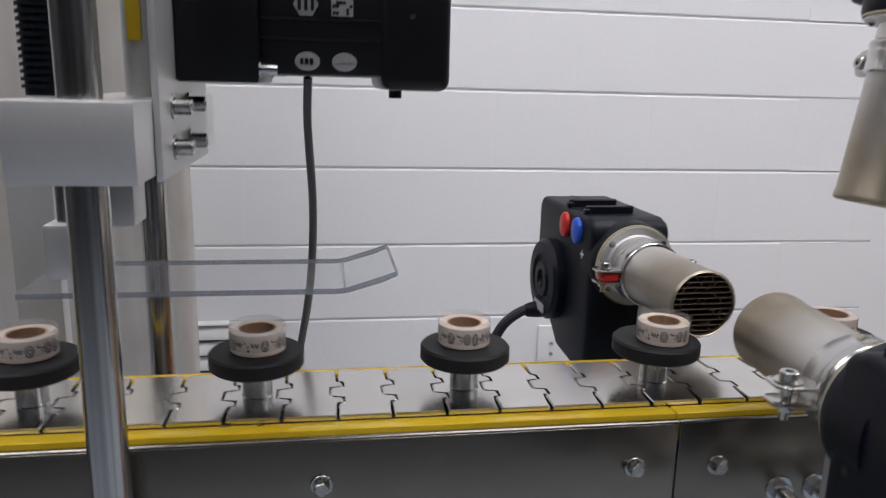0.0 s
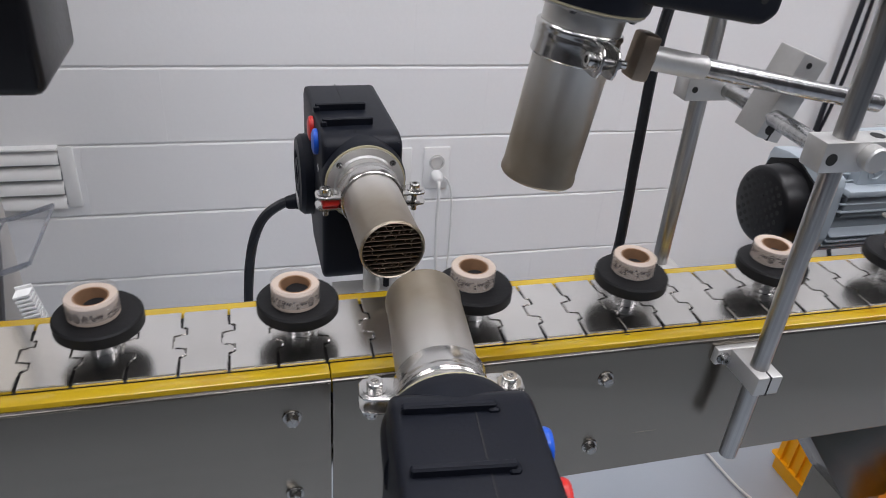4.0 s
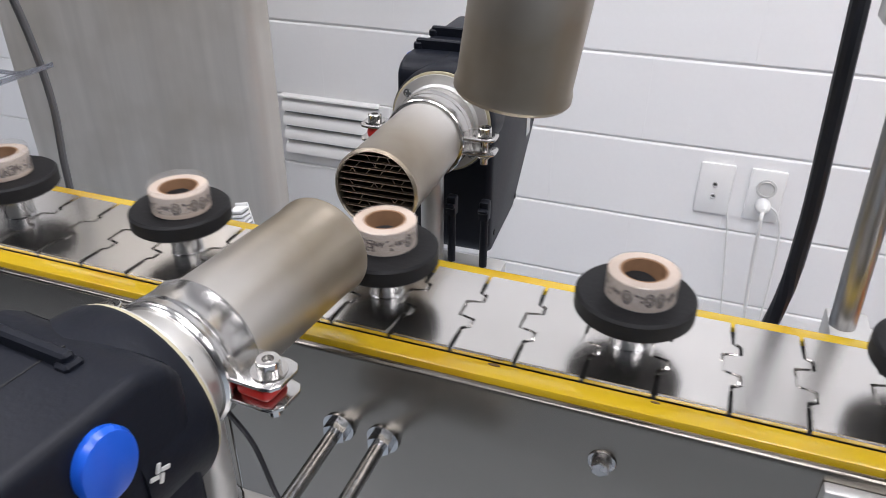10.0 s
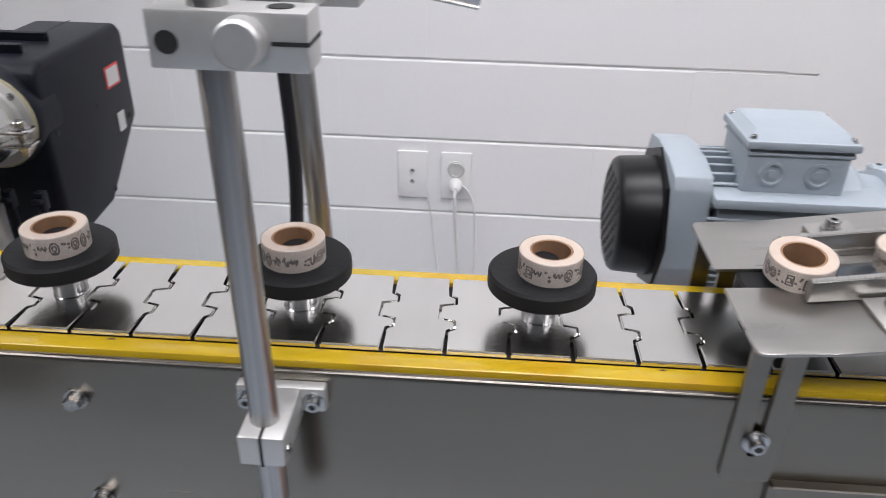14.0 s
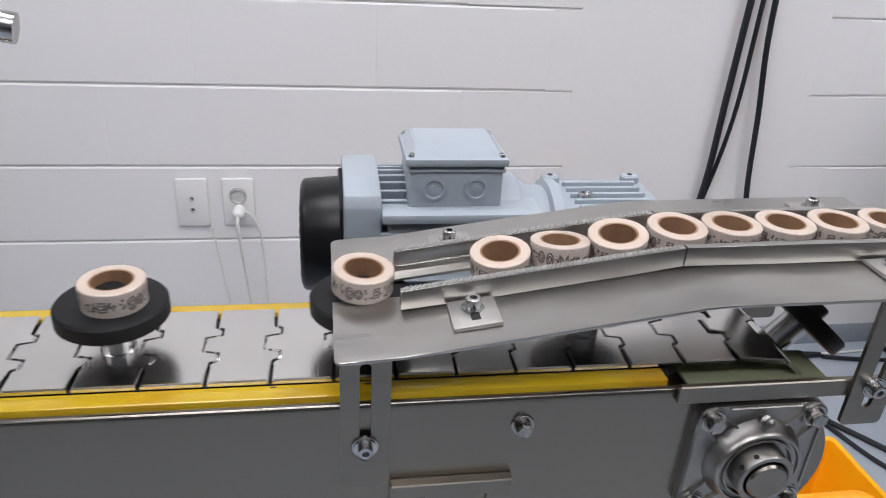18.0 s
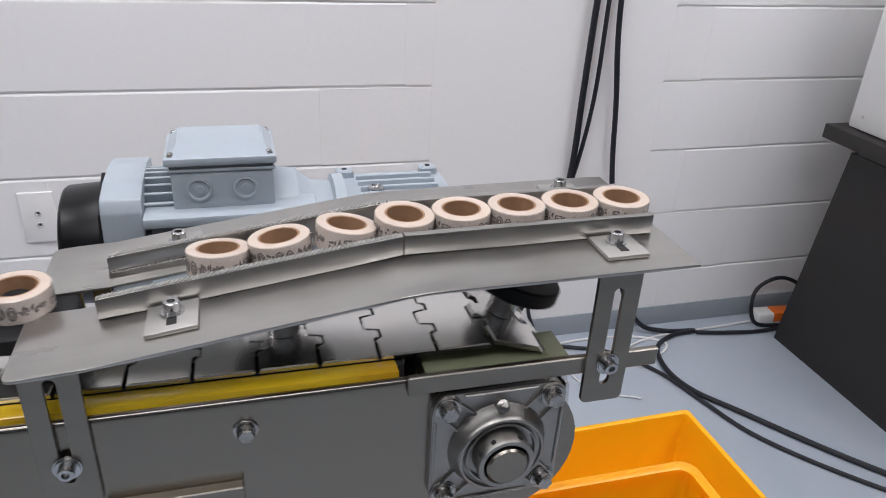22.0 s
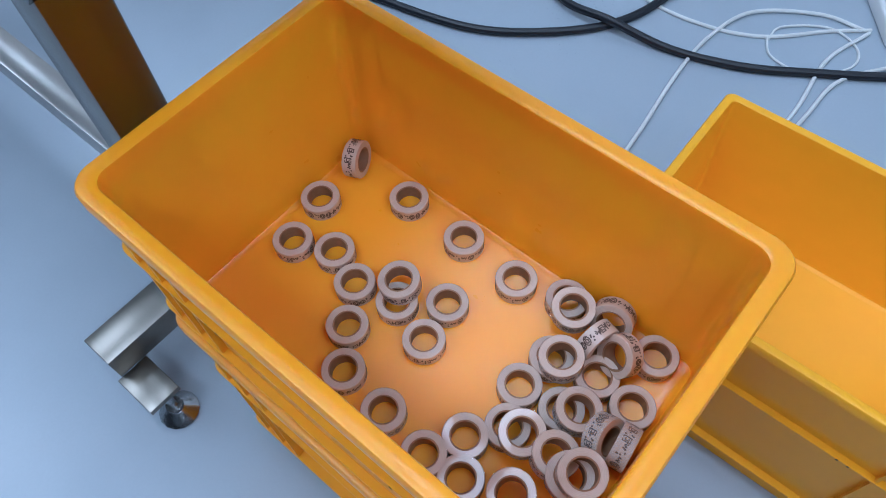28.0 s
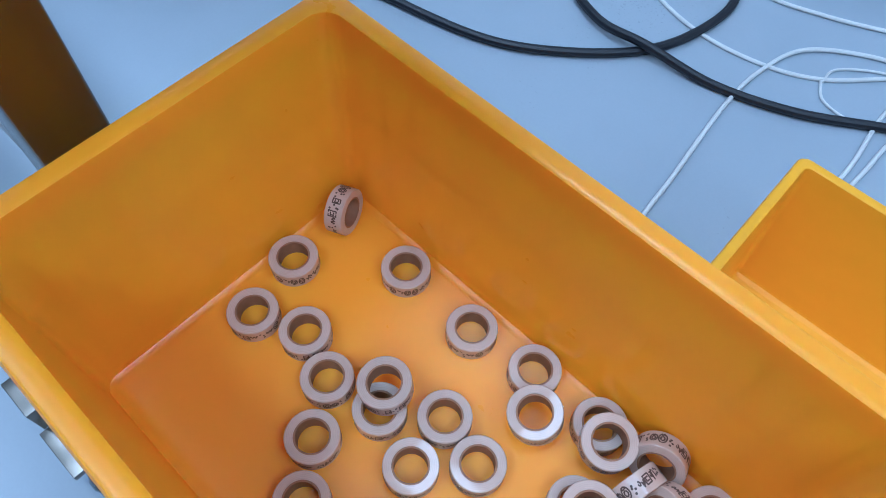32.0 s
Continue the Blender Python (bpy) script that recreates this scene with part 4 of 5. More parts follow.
def ribbon(bm, xs, y0, y1, drop, thick, round_edge=0.0, corner=0.0):
    """A bent strip that follows the ramp, drop metres above it; its outer corner at the low end may be rounded."""
    rows = []
    for x in xs:
        z = chute_z(x) + drop
        u = min(1.0, (x - xs[0]) / corner) if corner else 1.0
        cut = corner * (1 - math.sqrt(1 - (1 - u) ** 2))
        a, b = (y0 + cut, y1) if y0 < 0 else (y0, y1 - cut)
        rows.append([bm.verts.new(q) for q in ((x, a, z), (x, b, z), (x, b, z - thick), (x, a, z - thick))])
    for a, b in zip(rows, rows[1:]):
        for k in range(4):
            bm.faces.new((a[k], a[(k + 1) % 4], b[(k + 1) % 4], b[k]))
    bm.faces.new(rows[0])
    bm.faces.new(rows[-1][::-1])
    if round_edge:
        mine = {v for r in rows for v in r}
        long = [e for e in bm.edges if e.verts[0] in mine and e.verts[1] in mine and abs(e.verts[0].co.x - e.verts[1].co.x) > 1e-5]
        bmesh.ops.bevel(bm, geom=long, offset=round_edge, segments=2, affect="EDGES", profile=0.5)
    return bm


def build_chute():
    ob = thing("tape_chute", "bent stainless chute with ribbed guide rails on slotted brackets", "chute")
    xs = [0.515, 0.5152, 0.5158, 0.5168, 0.5182, 0.520, 0.53, 0.555, 0.60, 0.70, 0.728, 0.742, 0.80, 0.905]
    for s in (-1, 1):
        a, b = (-0.076, -0.011) if s < 0 else (0.011, 0.076)
        bm = ribbon(B(), xs + ([0.914] if s < 0 else [0.918]), a, b, 0.0, 0.002, 0.0007, 0.005)
        part("chute_plate", bm, SHEET, ob, "bent stainless sheet")
        a, b = (-0.0290, -0.0232) if s < 0 else (0.0232, 0.0290)
        bm = ribbon(B(), [0.556, 0.60, 0.70, 0.7335], a, b, 0.0138, 0.0135, 0.0012)
        ribbon(bm, [0.7345, 0.80, 0.905], a, b, 0.0138, 0.0135, 0.0012)
        part("guide_rail", bm, RAIL, ob, "steel guide rail")
        # rows of slanting teeth on top and along the inner foot
        bm = B()
        for i in range(62):
            x = 0.558 + i * 0.0028
            z = chute_z(x) + 0.0138
            for y, w, up, h in (((a + b) / 2, (b - a) / 2 - 0.0006, z, 0.0007), (s * 0.0221, 0.0010, z - 0.0100, 0.0009)):
                foot = [bm.verts.new((x + dx + k * 0.0011, y + k * w, up - 0.0003)) for dx, k in ((0, -1), (0.0015, -1), (0.0015, 1), (0, 1))]
                head = [bm.verts.new((x + dx + k * 0.0011, y + k * w, up + h)) for dx, k in ((0.0003, -1), (0.0012, -1), (0.0012, 1), (0.0003, 1))]
                bm.faces.new(head)
                for k in range(4):
                    bm.faces.new((foot[k], foot[(k + 1) % 4], head[(k + 1) % 4], head[k]))
        ribbon(bm, [0.556, 0.60, 0.70, 0.7335], *((-0.0233, -0.0208) if s < 0 else (0.0208, 0.0233)), 0.0037, 0.0034)
        part("rail_teeth", bm, CHAIN, ob, "bright slanting teeth on the rail")["kind"] = "stuff"
        for x, tilt in ((0.598, -8.5), (0.872, -0.7)):
            y = s * 0.046
            z = chute_z(x)
            m = pose(x, y, z, 0, tilt, 0)
            part("rail_tab", box(B(), (-0.0145, -0.0150, 0.0003), (0.0145, 0.0150, 0.0030), 0.0006, m, 2), TAB, ob)
            part("tab_slot", box(B(), (-0.0028, -0.009, 0.0024), (0.0028, 0.003, 0.0033), 0, m), DARK, ob)
            bm = capscrew(B(), m @ Vector((0, 0.004, 0.0030)), (0, 0, 1), 0.0046, 0.0075)
            part("tab_screw", bm, CHROME, ob)

    def bracket(x0, x1, z0, z1, s0, s1, y, bolt_z):
        """A flat bar with a long slot."""
        xm = (x0 + x1) / 2
        w, r, n = 0.0035, 0.004, 5

        def loop(hx, za, zb, r):
            out = []
            for sx, z, a0 in ((1, zb - r, 0), (-1, zb - r, 90), (-1, za + r, 180), (1, za + r, 270)):
                out += [(xm + sx * (hx - r) + r * math.cos(radians(a0 + 90 * k / n)), z + r * math.sin(radians(a0 + 90 * k / n))) for k in range(n + 1)]
            return out
        outer, inner = loop((x1 - x0) / 2, z0, z1, r), loop(w, s0, s1, w - 0.0001)
        bm = B()
        rings = [[bm.verts.new((x, yy, z)) for x, z in lp] for lp, yy in ((outer, y - 0.0015), (outer, y + 0.0015), (inner, y + 0.0015), (inner, y - 0.0015))]
        for p, q in zip(rings, rings[1:] + rings[:1]):
            for i in range(len(p)):
                bm.faces.new((p[i], p[(i + 1) % len(p)], q[(i + 1) % len(p)], q[i]))
        part("slotted_bracket", bm, BAR, ob, "slotted steel bracket with rounded corners")
        s = -1 if y < 0 else 1
        part("bracket_washer", rod(B(), (xm, y + s * 0.0015, bolt_z), (xm, y + s * 0.003, bolt_z), 0.0080, 20), CHROME, ob)
        part("bracket_screw", capscrew(B(), (xm, y + s * 0.003, bolt_z), (0, s, 0), 0.0046, 0.0058), CHROME, ob)

    for s in (-1, 1):
        bracket(0.518, 0.548, 0.832, 0.9325, 0.852, 0.925, s * 0.0617, 0.864)
        bracket(0.850, 0.880, 0.862, 0.9635, 0.876, 0.950, s * 0.0665, 0.893)
        y0, y1 = (-0.0650, -0.0602) if s < 0 else (0.0602, 0.0650)
        part("carry_bar", box(B(), (0.731, y0, 0.884), (0.905, y1, 0.8975), 0.0008, seg=1), BAR, ob, "flat steel bar")
    # tension plate on the side
    bm = B()
    x0, x1, z1 = 0.549, 0.628, 0.832
    y = -0.0635
    for a, b in (((x0, 0.762), (0.566, z1)), ((0.573, 0.762), (0.606, z1)), ((0.613, 0.762), (x1, z1)), ((0.566, 0.818), (0.573, z1)), ((0.606, 0.818), (0.613, z1)),
                 ((0.566, 0.762), (0.573, 0.775)), ((0.606, 0.762), (0.613, 0.775))):
        box(bm, (a[0], y, a[1]), (b[0], -0.0602, b[1]))
    box(bm, (x0, y - 0.004, z1 - 0.0025), (x1, -0.0602, z1 + 0.0005), 0.0008, seg=1)
    tp = thing("tension_plate", "folded steel plate with two slots on the side plate", "plate")
    part("plate", bm, BAR, tp)
    bm = hexbolt(B(), (0.6095, y, 0.795), (0, -1, 0), 0.006, 0.005)
    part("plate_bolt", bm, ZINC, tp)


# ---- drive motor beyond the chute
def build_motor():
    ob = thing("gear_motor", "grey-blue electric motor with black fan hood and worm gearbox", "motor", m=pose(0, 0, 0))
    cy, cz = 0.232, 0.864
    ax = pose(0, cy, cz, 0, 90)
    part("fan_hood", lathe(B(), [(0.0, 0.4885), (0.0465, 0.4885), (0.0515, 0.4905), (0.0535, 0.4935), (0.0555, 0.524), (0.0, 0.524)], ax, 44), BOXBLACK, ob, "black sheet-metal fan hood")
    part("hood_flange", prism(B(), [(cy + 0.067 * math.cos(radians(a)), cz + 0.067 * math.sin(radians(a))) for a in range(0, 360, 45)], 0.5240, 0.5270, "x"), BOXBLACK, ob)
    bm = B()
    for i in range(-6, 7):
        for k in range(-6, 7):
            r = math.hypot(i, k) * 0.0072
            if r < 0.043 and (i + k) % 2 == 0:
                rod(bm, (0.4880, cy + i * 0.0072, cz + k * 0.0072), (0.4887, cy + i * 0.0072, cz + k * 0.0072), 0.0032, 8)
    part("hood_perforation", bm, DARK, ob)["kind"] = "stuff"
    bm = prism(B(), [(cy + 0.062 * math.cos(radians(a)) * k, cz + 0.062 * math.sin(radians(a)) * k) for a, k in
                     ((22.5, 1), (42, 1.22), (50, 1.30), (72, 1.14), (108, 1.14), (130, 1.30), (138, 1.22), (157.5, 1), (202.5, 1), (225, 1.12), (247.5, 1), (292.5, 1), (315, 1.12), (337.5, 1))], 0.5272, 0.560, "x")
    bmesh.ops.bevel(bm, geom=[e for e in bm.edges], offset=0.0018, segments=2, affect="EDGES", profile=0.5)
    part("end_shield", bm, MOTOR, ob)
    # core darker than its fins: the shade between them is coloured in
    part("stator", lathe(B(), [(0.051, 0.560), (0.051, 0.664)], ax, 40), MOTOR_SHADE, ob)
    fin = mesh_of(box(B(), (0.559, -0.0014, 0.049), (0.662, 0.0014, 0.0665), 0.0006, seg=1), "cooling_fin", MOTOR)
    for a in list(range(20, 165, 9)) + list(range(196, 345, 9)):
        share("cooling_fin", fin, ob, pose(0, cy, cz, a - 90))
    part("front_shield", lathe(B(), [(0.0, 0.664), (0.060, 0.664), (0.062, 0.668), (0.060, 0.690), (0.048, 0.704), (0.046, 0.722), (0.052, 0.724), (0.052, 0.734), (0.0, 0.734)], ax, 44), MOTOR, ob)
    part("terminal_box", box(B(), (0.584, 0.184, 0.905), (0.668, 0.249, 0.9535), 0.003), MOTOR, ob)
    part("terminal_lid", box(B(), (0.580, 0.179, 0.9520), (0.671, 0.252, 0.9590), 0.0015), MOTOR, ob, "grey-blue terminal box lid")
    bm = B()
    low = [bm.verts.new((x, y, 0.9588)) for x, y in ((0.582, 0.181), (0.669, 0.181), (0.669, 0.250), (0.582, 0.250))]
    high = [bm.verts.new((x, y, 0.9655)) for x, y in ((0.591, 0.195), (0.661, 0.195), (0.661, 0.247), (0.591, 0.247))]
    bm.faces.new(high)
    for i in range(4):
        bm.faces.new((low[i], low[(i + 1) % 4], high[(i + 1) % 4], high[i]))
    bmesh.ops.bevel(bm, geom=[e for e in bm.edges], offset=0.0012, segments=2, affect="EDGES")
    part("lid_crown", bm, MOTOR, ob, "chamfered crown of the lid")
    # dark band drawn for the shade under the lid's overhang
    part("lid_gap_shade", box(B(), (0.5842, 0.1828, 0.9488), (0.6678, 0.2488, 0.9519)), MOTOR_SHADE, ob)
    part("box_rim", box(B(), (0.5825, 0.1822, 0.9455), (0.6695, 0.2495, 0.9487), 0.0008, seg=1), MOTOR, ob)
    for x in (0.586, 0.665):
        for y in (0.186, 0.246):
            part("lid_screw", capscrew(B(), (x, y, 0.9588), (0, 0, 1), 0.0024, 0.0035), CHROME, ob)
    for x in (0.606, 0.644):
        m = pose(x, 0.1842, 0.930, 90)
        part("cable_port", lathe(B(), [(0.0105, 0.0), (0.0105, 0.0024), (0.0085, 0.0028), (0.0075, 0.0012), (0.0040, 0.0012), (0.0036, 0.0026), (0.0, 0.0026)], m, 28), MOTOR, ob)
    part("foot_rail", box(B(), (0.560, 0.165, 0.904), (0.704, 0.205, 0.913), 0.002), MOTOR, ob, "cast foot ledge")
    # dark block fills in the shade below the foot ledge
    part("foot_shade_fill", box(B(), (0.566, 0.172, 0.872), (0.698, 0.190, 0.9042), 0.002), MOTOR_SHADE, ob)
    # worm gearbox
    bm = box(B(), (0.728, 0.170, 0.800), (0.845, 0.290, 0.898), 0.006)
    part("gear_case", bm, MOTOR, ob, "finned worm gearbox")
    me = mesh_of(box(B(), (0.0, 0, 0), (0.078, 0.0035, 0.006), 0.0008, seg=1), "case_fin", MOTOR)
    for i in range(6):
        share("case_fin", me, ob, pose(0.752, 0.190 + i * 0.015, 0.897))
    for x in (0.733, 0.820):
        for y in (0.178, 0.272):
            lug = part("case_lug", box(B(), (x, y, 0.896), (x + 0.018, y + 0.012, 0.906), 0.002, seg=1), MOTOR, ob)
            part("lug_hole", rod(B(), (x + 0.009, y + 0.006, 0.9058), (x + 0.009, y + 0.006, 0.9064), 0.0028, 14), DARK, lug)
    part("filler_plug", lathe(B(), [(0.008, 0), (0.008, 0.006), (0.005, 0.007), (0.004, 0.005), (0.0, 0.005)], pose(0.766, 0.232, 0.898), 16), CHROME, ob)
    # unseen plate, coloured dark to dim what the chain mirrors
    part("mount_plate", box(B(), (0.56, 0.060, 0.795), (0.845, 0.168, 0.803), 0.001), MOTOR_SHADE, ob)
    part("case_collar", rod(B(), (0.793, 0.110, AXLE_Z), (0.793, 0.172, AXLE_Z), 0.034, 32), CAST, ob)


build_chute()
build_motor()


# ---- labelling machine upstream
def build_labeller():
    ob = thing("machine_cabinet", "tall brushed stainless machine cabinet", "cabinet")
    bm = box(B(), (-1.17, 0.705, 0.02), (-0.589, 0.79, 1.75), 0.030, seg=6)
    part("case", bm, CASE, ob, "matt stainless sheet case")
    for x in (-1.10, -0.65):
        for y in (0.735, 0.765):
            part("cabinet_foot", rod(B(), (x, y, FLOOR), (x, y, 0.021), 0.012, 18), BLACK, ob)

    duct = thing("cable_duct", "white slotted plastic cable duct leaning behind the conveyor", "cable duct", m=pose(-0.365, 0.500, FLOOR + 0.003, 0, -12, 0))
    part("back", box(B(), (-0.012, 0.0, 0.0), (0.012, 0.003, 0.665), 0.0006, seg=1), WHITE, duct)
    tooth = mesh_of(box(B(), (-0.012, -0.020, 0.0), (0.012, -0.0001, 0.0042), 0.0006, seg=1), "finger", WHITE)
    for i in range(16):
        share("finger", tooth, duct, pose(0, 0, 0.548 + i * 0.0072))
    part("base", box(B(), (-0.012, -0.020, 0.0), (0.012, -0.0001, 0.540), 0.0006, seg=1), WHITE, duct)

    ob = thing("column_frame", "chromed columns joined by aluminium cross heads", "machine frame")
    nx, ny, fx, fy = -0.4925, -0.095, -0.507, 0.120
    for x, y in ((nx, ny), (fx, fy)):
        part("column", rod(B(), (x, y, FLOOR), (x, y, 1.42), 0.0114 if y < 0 else 0.0105, 32), COLUMN, ob, "round steel column with reflection streaks in its colour")
    for z0, z1 in ((1.0695, 1.1115), (1.36, 1.41)):
        part("cross_head", box(B(), (-0.522, -0.125, z0), (-0.4588, 0.140, z1), 0.0012), ALU, ob, "pale aluminium cross head")
    part("mount_plate", box(B(), (-0.4586, -0.085, 1.067), (-0.4546, 0.078, 1.34), 0.001), ALU, ob, "upright aluminium mounting plate")
    part("upright", box(B(), (-0.608, 0.090, FLOOR), (-0.574, 0.105, 1.0693), 0.001), ALU, ob, "flat pale upright")
    for y in (-0.050, 0.002):
        for z in (1.083, 1.107):
            part("flange_screw", capscrew(B(), (-0.4546, y, z), (1, 0, 0), 0.005, 0.011), ZINC, ob)
    bm = rod(B(), (-0.521, -0.06, 1.112), (-0.521, -0.06, 1.36), 0.010, 20)
    for i in range(60):
        rod(bm, (-0.521, -0.06, 1.116 + i * 0.004), (-0.521, -0.06, 1.118 + i * 0.004), 0.0118, 14)
    part("lead_screw", bm, BLACK, ob, "dark threaded spindle")
    part("air_cylinder", rod(B(), (-0.478, -0.02, 1.112), (-0.478, -0.02, 1.36), 0.010, 20), ALU, ob)
    part("yellow_tag", box(B(), (-0.482, -0.033, 1.145), (-0.474, -0.029, 1.20)), YELLOW, ob)
    part("nut_block", box(B(), (-0.50, -0.05, 1.034), (-0.48, -0.02, 1.063), 0.002), ALU, ob)

    ob = thing("servo_motor", "black boxy motor with worn stickers, held above the chain", "motor", m=pose(0, 0, 0))
    part("body", box(B(), (-0.406, -0.030, 1.127), (-0.325, 0.075, 1.207), 0.003), BOXBLACK, ob)
    part("gear_head", box(B(), (-0.4544, -0.037, 1.1215), (-0.4052, 0.080, 1.214), 0.002), BOXBLACK, ob, "black square gear head")
    for y, z in ((-0.0325, 1.130), (-0.0325, 1.2085), (0.076, 1.130)):
        part("long_screw", capscrew(B(), (-0.4053, y, z), (1, 0, 0), 0.0036, 0.011), CHROME, ob)
    part("end_cap", box(B(), (-0.330, -0.033, 1.119), (-0.285, 0.078, 1.210), 0.007, seg=3), BOXBLACK, ob)
    part("top_box", box(B(), (-0.404, -0.022, 1.2065), (-0.345, 0.065, 1.31), 0.004), BOXBLACK, ob)
    bm = rod(B(), (-0.317, 0.01, 1.1195), (-0.317, 0.01, 1.1135), 0.0045, 14)
    part("foot_screw", bm, BLACK, ob)
    part("cap_screw", rod(B(), (-0.317, 0.01, 1.2095), (-0.317, 0.01, 1.2130), 0.0042, 14), BLACK, ob)
    part("cap_dot", rod(B(), (-0.3105, -0.0328, 1.165), (-0.3105, -0.0336, 1.165), 0.0018, 10), CHROME, ob)
    m = Matrix.Diagonal((1.35, 1, 1, 1))
    for x in (-0.376, -0.353):
        part("sticker", lathe(B(), [(0.0058, 0), (0.0058, 0.0006), (0.0, 0.0006)], pose(x, -0.030, 1.1358, 90) @ m, 28), WORN, ob, "oval worn sticker")
    part("sticker", lathe(B(), [(0.0078, 0), (0.0078, 0.0006), (0.0, 0.0006)], pose(-0.3765, -0.030, 1.170, 90), 6), WORN, ob, "six-sided sticker")
    for x in (-0.3805, -0.3765, -0.3725):
        part("sticker_bar", box(B(), (x - 0.001, -0.0312, 1.1662), (x + 0.001, -0.0306, 1.174)), BOXBLACK, ob)
    for x in (-0.3795, -0.3765, -0.3735):
        part("sticker_bar", box(B(), (x - 0.001, -0.0312, 1.1340), (x + 0.001, -0.0306, 1.1376)), BOXBLACK, ob)
    part("sticker_bar", box(B(), (-0.3585, -0.0312, 1.1352), (-0.3475, -0.0306, 1.1362)), WORN, ob)
    rng = random.Random(3)
    for i in range(6):
        for k in range(6):
            if rng.random() < 0.4:
                part("sticker_bar", box(B(), (-0.3602 + i * 0.0021, -0.0312, 1.1644 + k * 0.0021), (-0.3584 + i * 0.0021, -0.0307, 1.1662 + k * 0.0021)), BOXBLACK, ob)
    part("sticker", box(B(), (-0.361, -0.0308, 1.1635), (-0.3475, -0.030, 1.1770)), WORN, ob, "square grey sticker")
    part("sticker", box(B(), (-0.403, -0.0308, 1.194), (-0.360, -0.030, 1.203)), WORN, ob, "pale strip label")
    for i in range(7):
        part("label_bar", box(B(), (-0.392 + i * 0.0042, -0.0314, 1.197), (-0.3898 + i * 0.0042, -0.0307, 1.2005)), BOXBLACK, ob)
    for z in (1.148, 1.16, 1.181, 1.186, 1.191):
        part("cooling_rib", box(B(), (-0.4045, -0.0309, z), (-0.3305, -0.0298, z + 0.0018), 0.0004, seg=1), BOXBLACK, ob)
    part("lead", cord(B(), [(-0.378, 0.06, 1.126), (-0.379, 0.075, 1.09), (-0.376, 0.09, 1.02), (-0.380, 0.10, 0.95), (-0.392, 0.105, 0.88), (-0.41, 0.12, 0.78), (-0.42, 0.15, 0.6)], 0.0033), GREYWIRE, ob, "grey motor lead")

    # clear plate over the rolls, its end bent up, on a plunger that goes up and down
    ob = thing("clear_guide", "clear plastic pressing plate with an upturned end above the rolls", "guide plate")
    o = [(-0.560, 0.9880), (-0.356, 0.9880), (-0.350, 0.9890), (-0.328, 0.9955), (-0.3185, 0.9995), (-0.3185, 1.0030), (-0.330, 0.9990), (-0.351, 0.9925), (-0.357, 0.9915), (-0.560, 0.9915)]
    bm = prism(B(), o, -0.030, 0.055, "y")
    part("plate", bm, CLEAR, ob).visible_shadow = False
    part("plate_edge", prism(B(), o, -0.0312, -0.0301, "y"), EDGE, ob, "grey cut edge of the plate")
    part("plate_edge", box(B(), (-0.3184, -0.0300, 0.9996), (-0.3174, 0.0550, 1.0029)), EDGE, ob, "grey cut edge of the plate")
    part("plate_crease", box(B(), (-0.3540, -0.0300, 0.9919), (-0.3526, 0.0550, 0.9926)), EDGE, ob, "whitened crease line")
    part("plate_edge", prism(B(), o, 0.0551, 0.0558, "y"), EDGE, ob, "grey cut edge of the plate")
    part("plate_clamp", box(B(), (-0.552, 0.000, 0.9918), (-0.530, 0.026, 1.030), 0.002), ALU, ob)
    part("plunger", rod(B(), (-0.541, 0.013, 1.028), (-0.541, 0.013, 1.105), 0.005, 16), CHROME, ob, "chromed plunger rod")
    return ob


clear_guide = build_labeller()


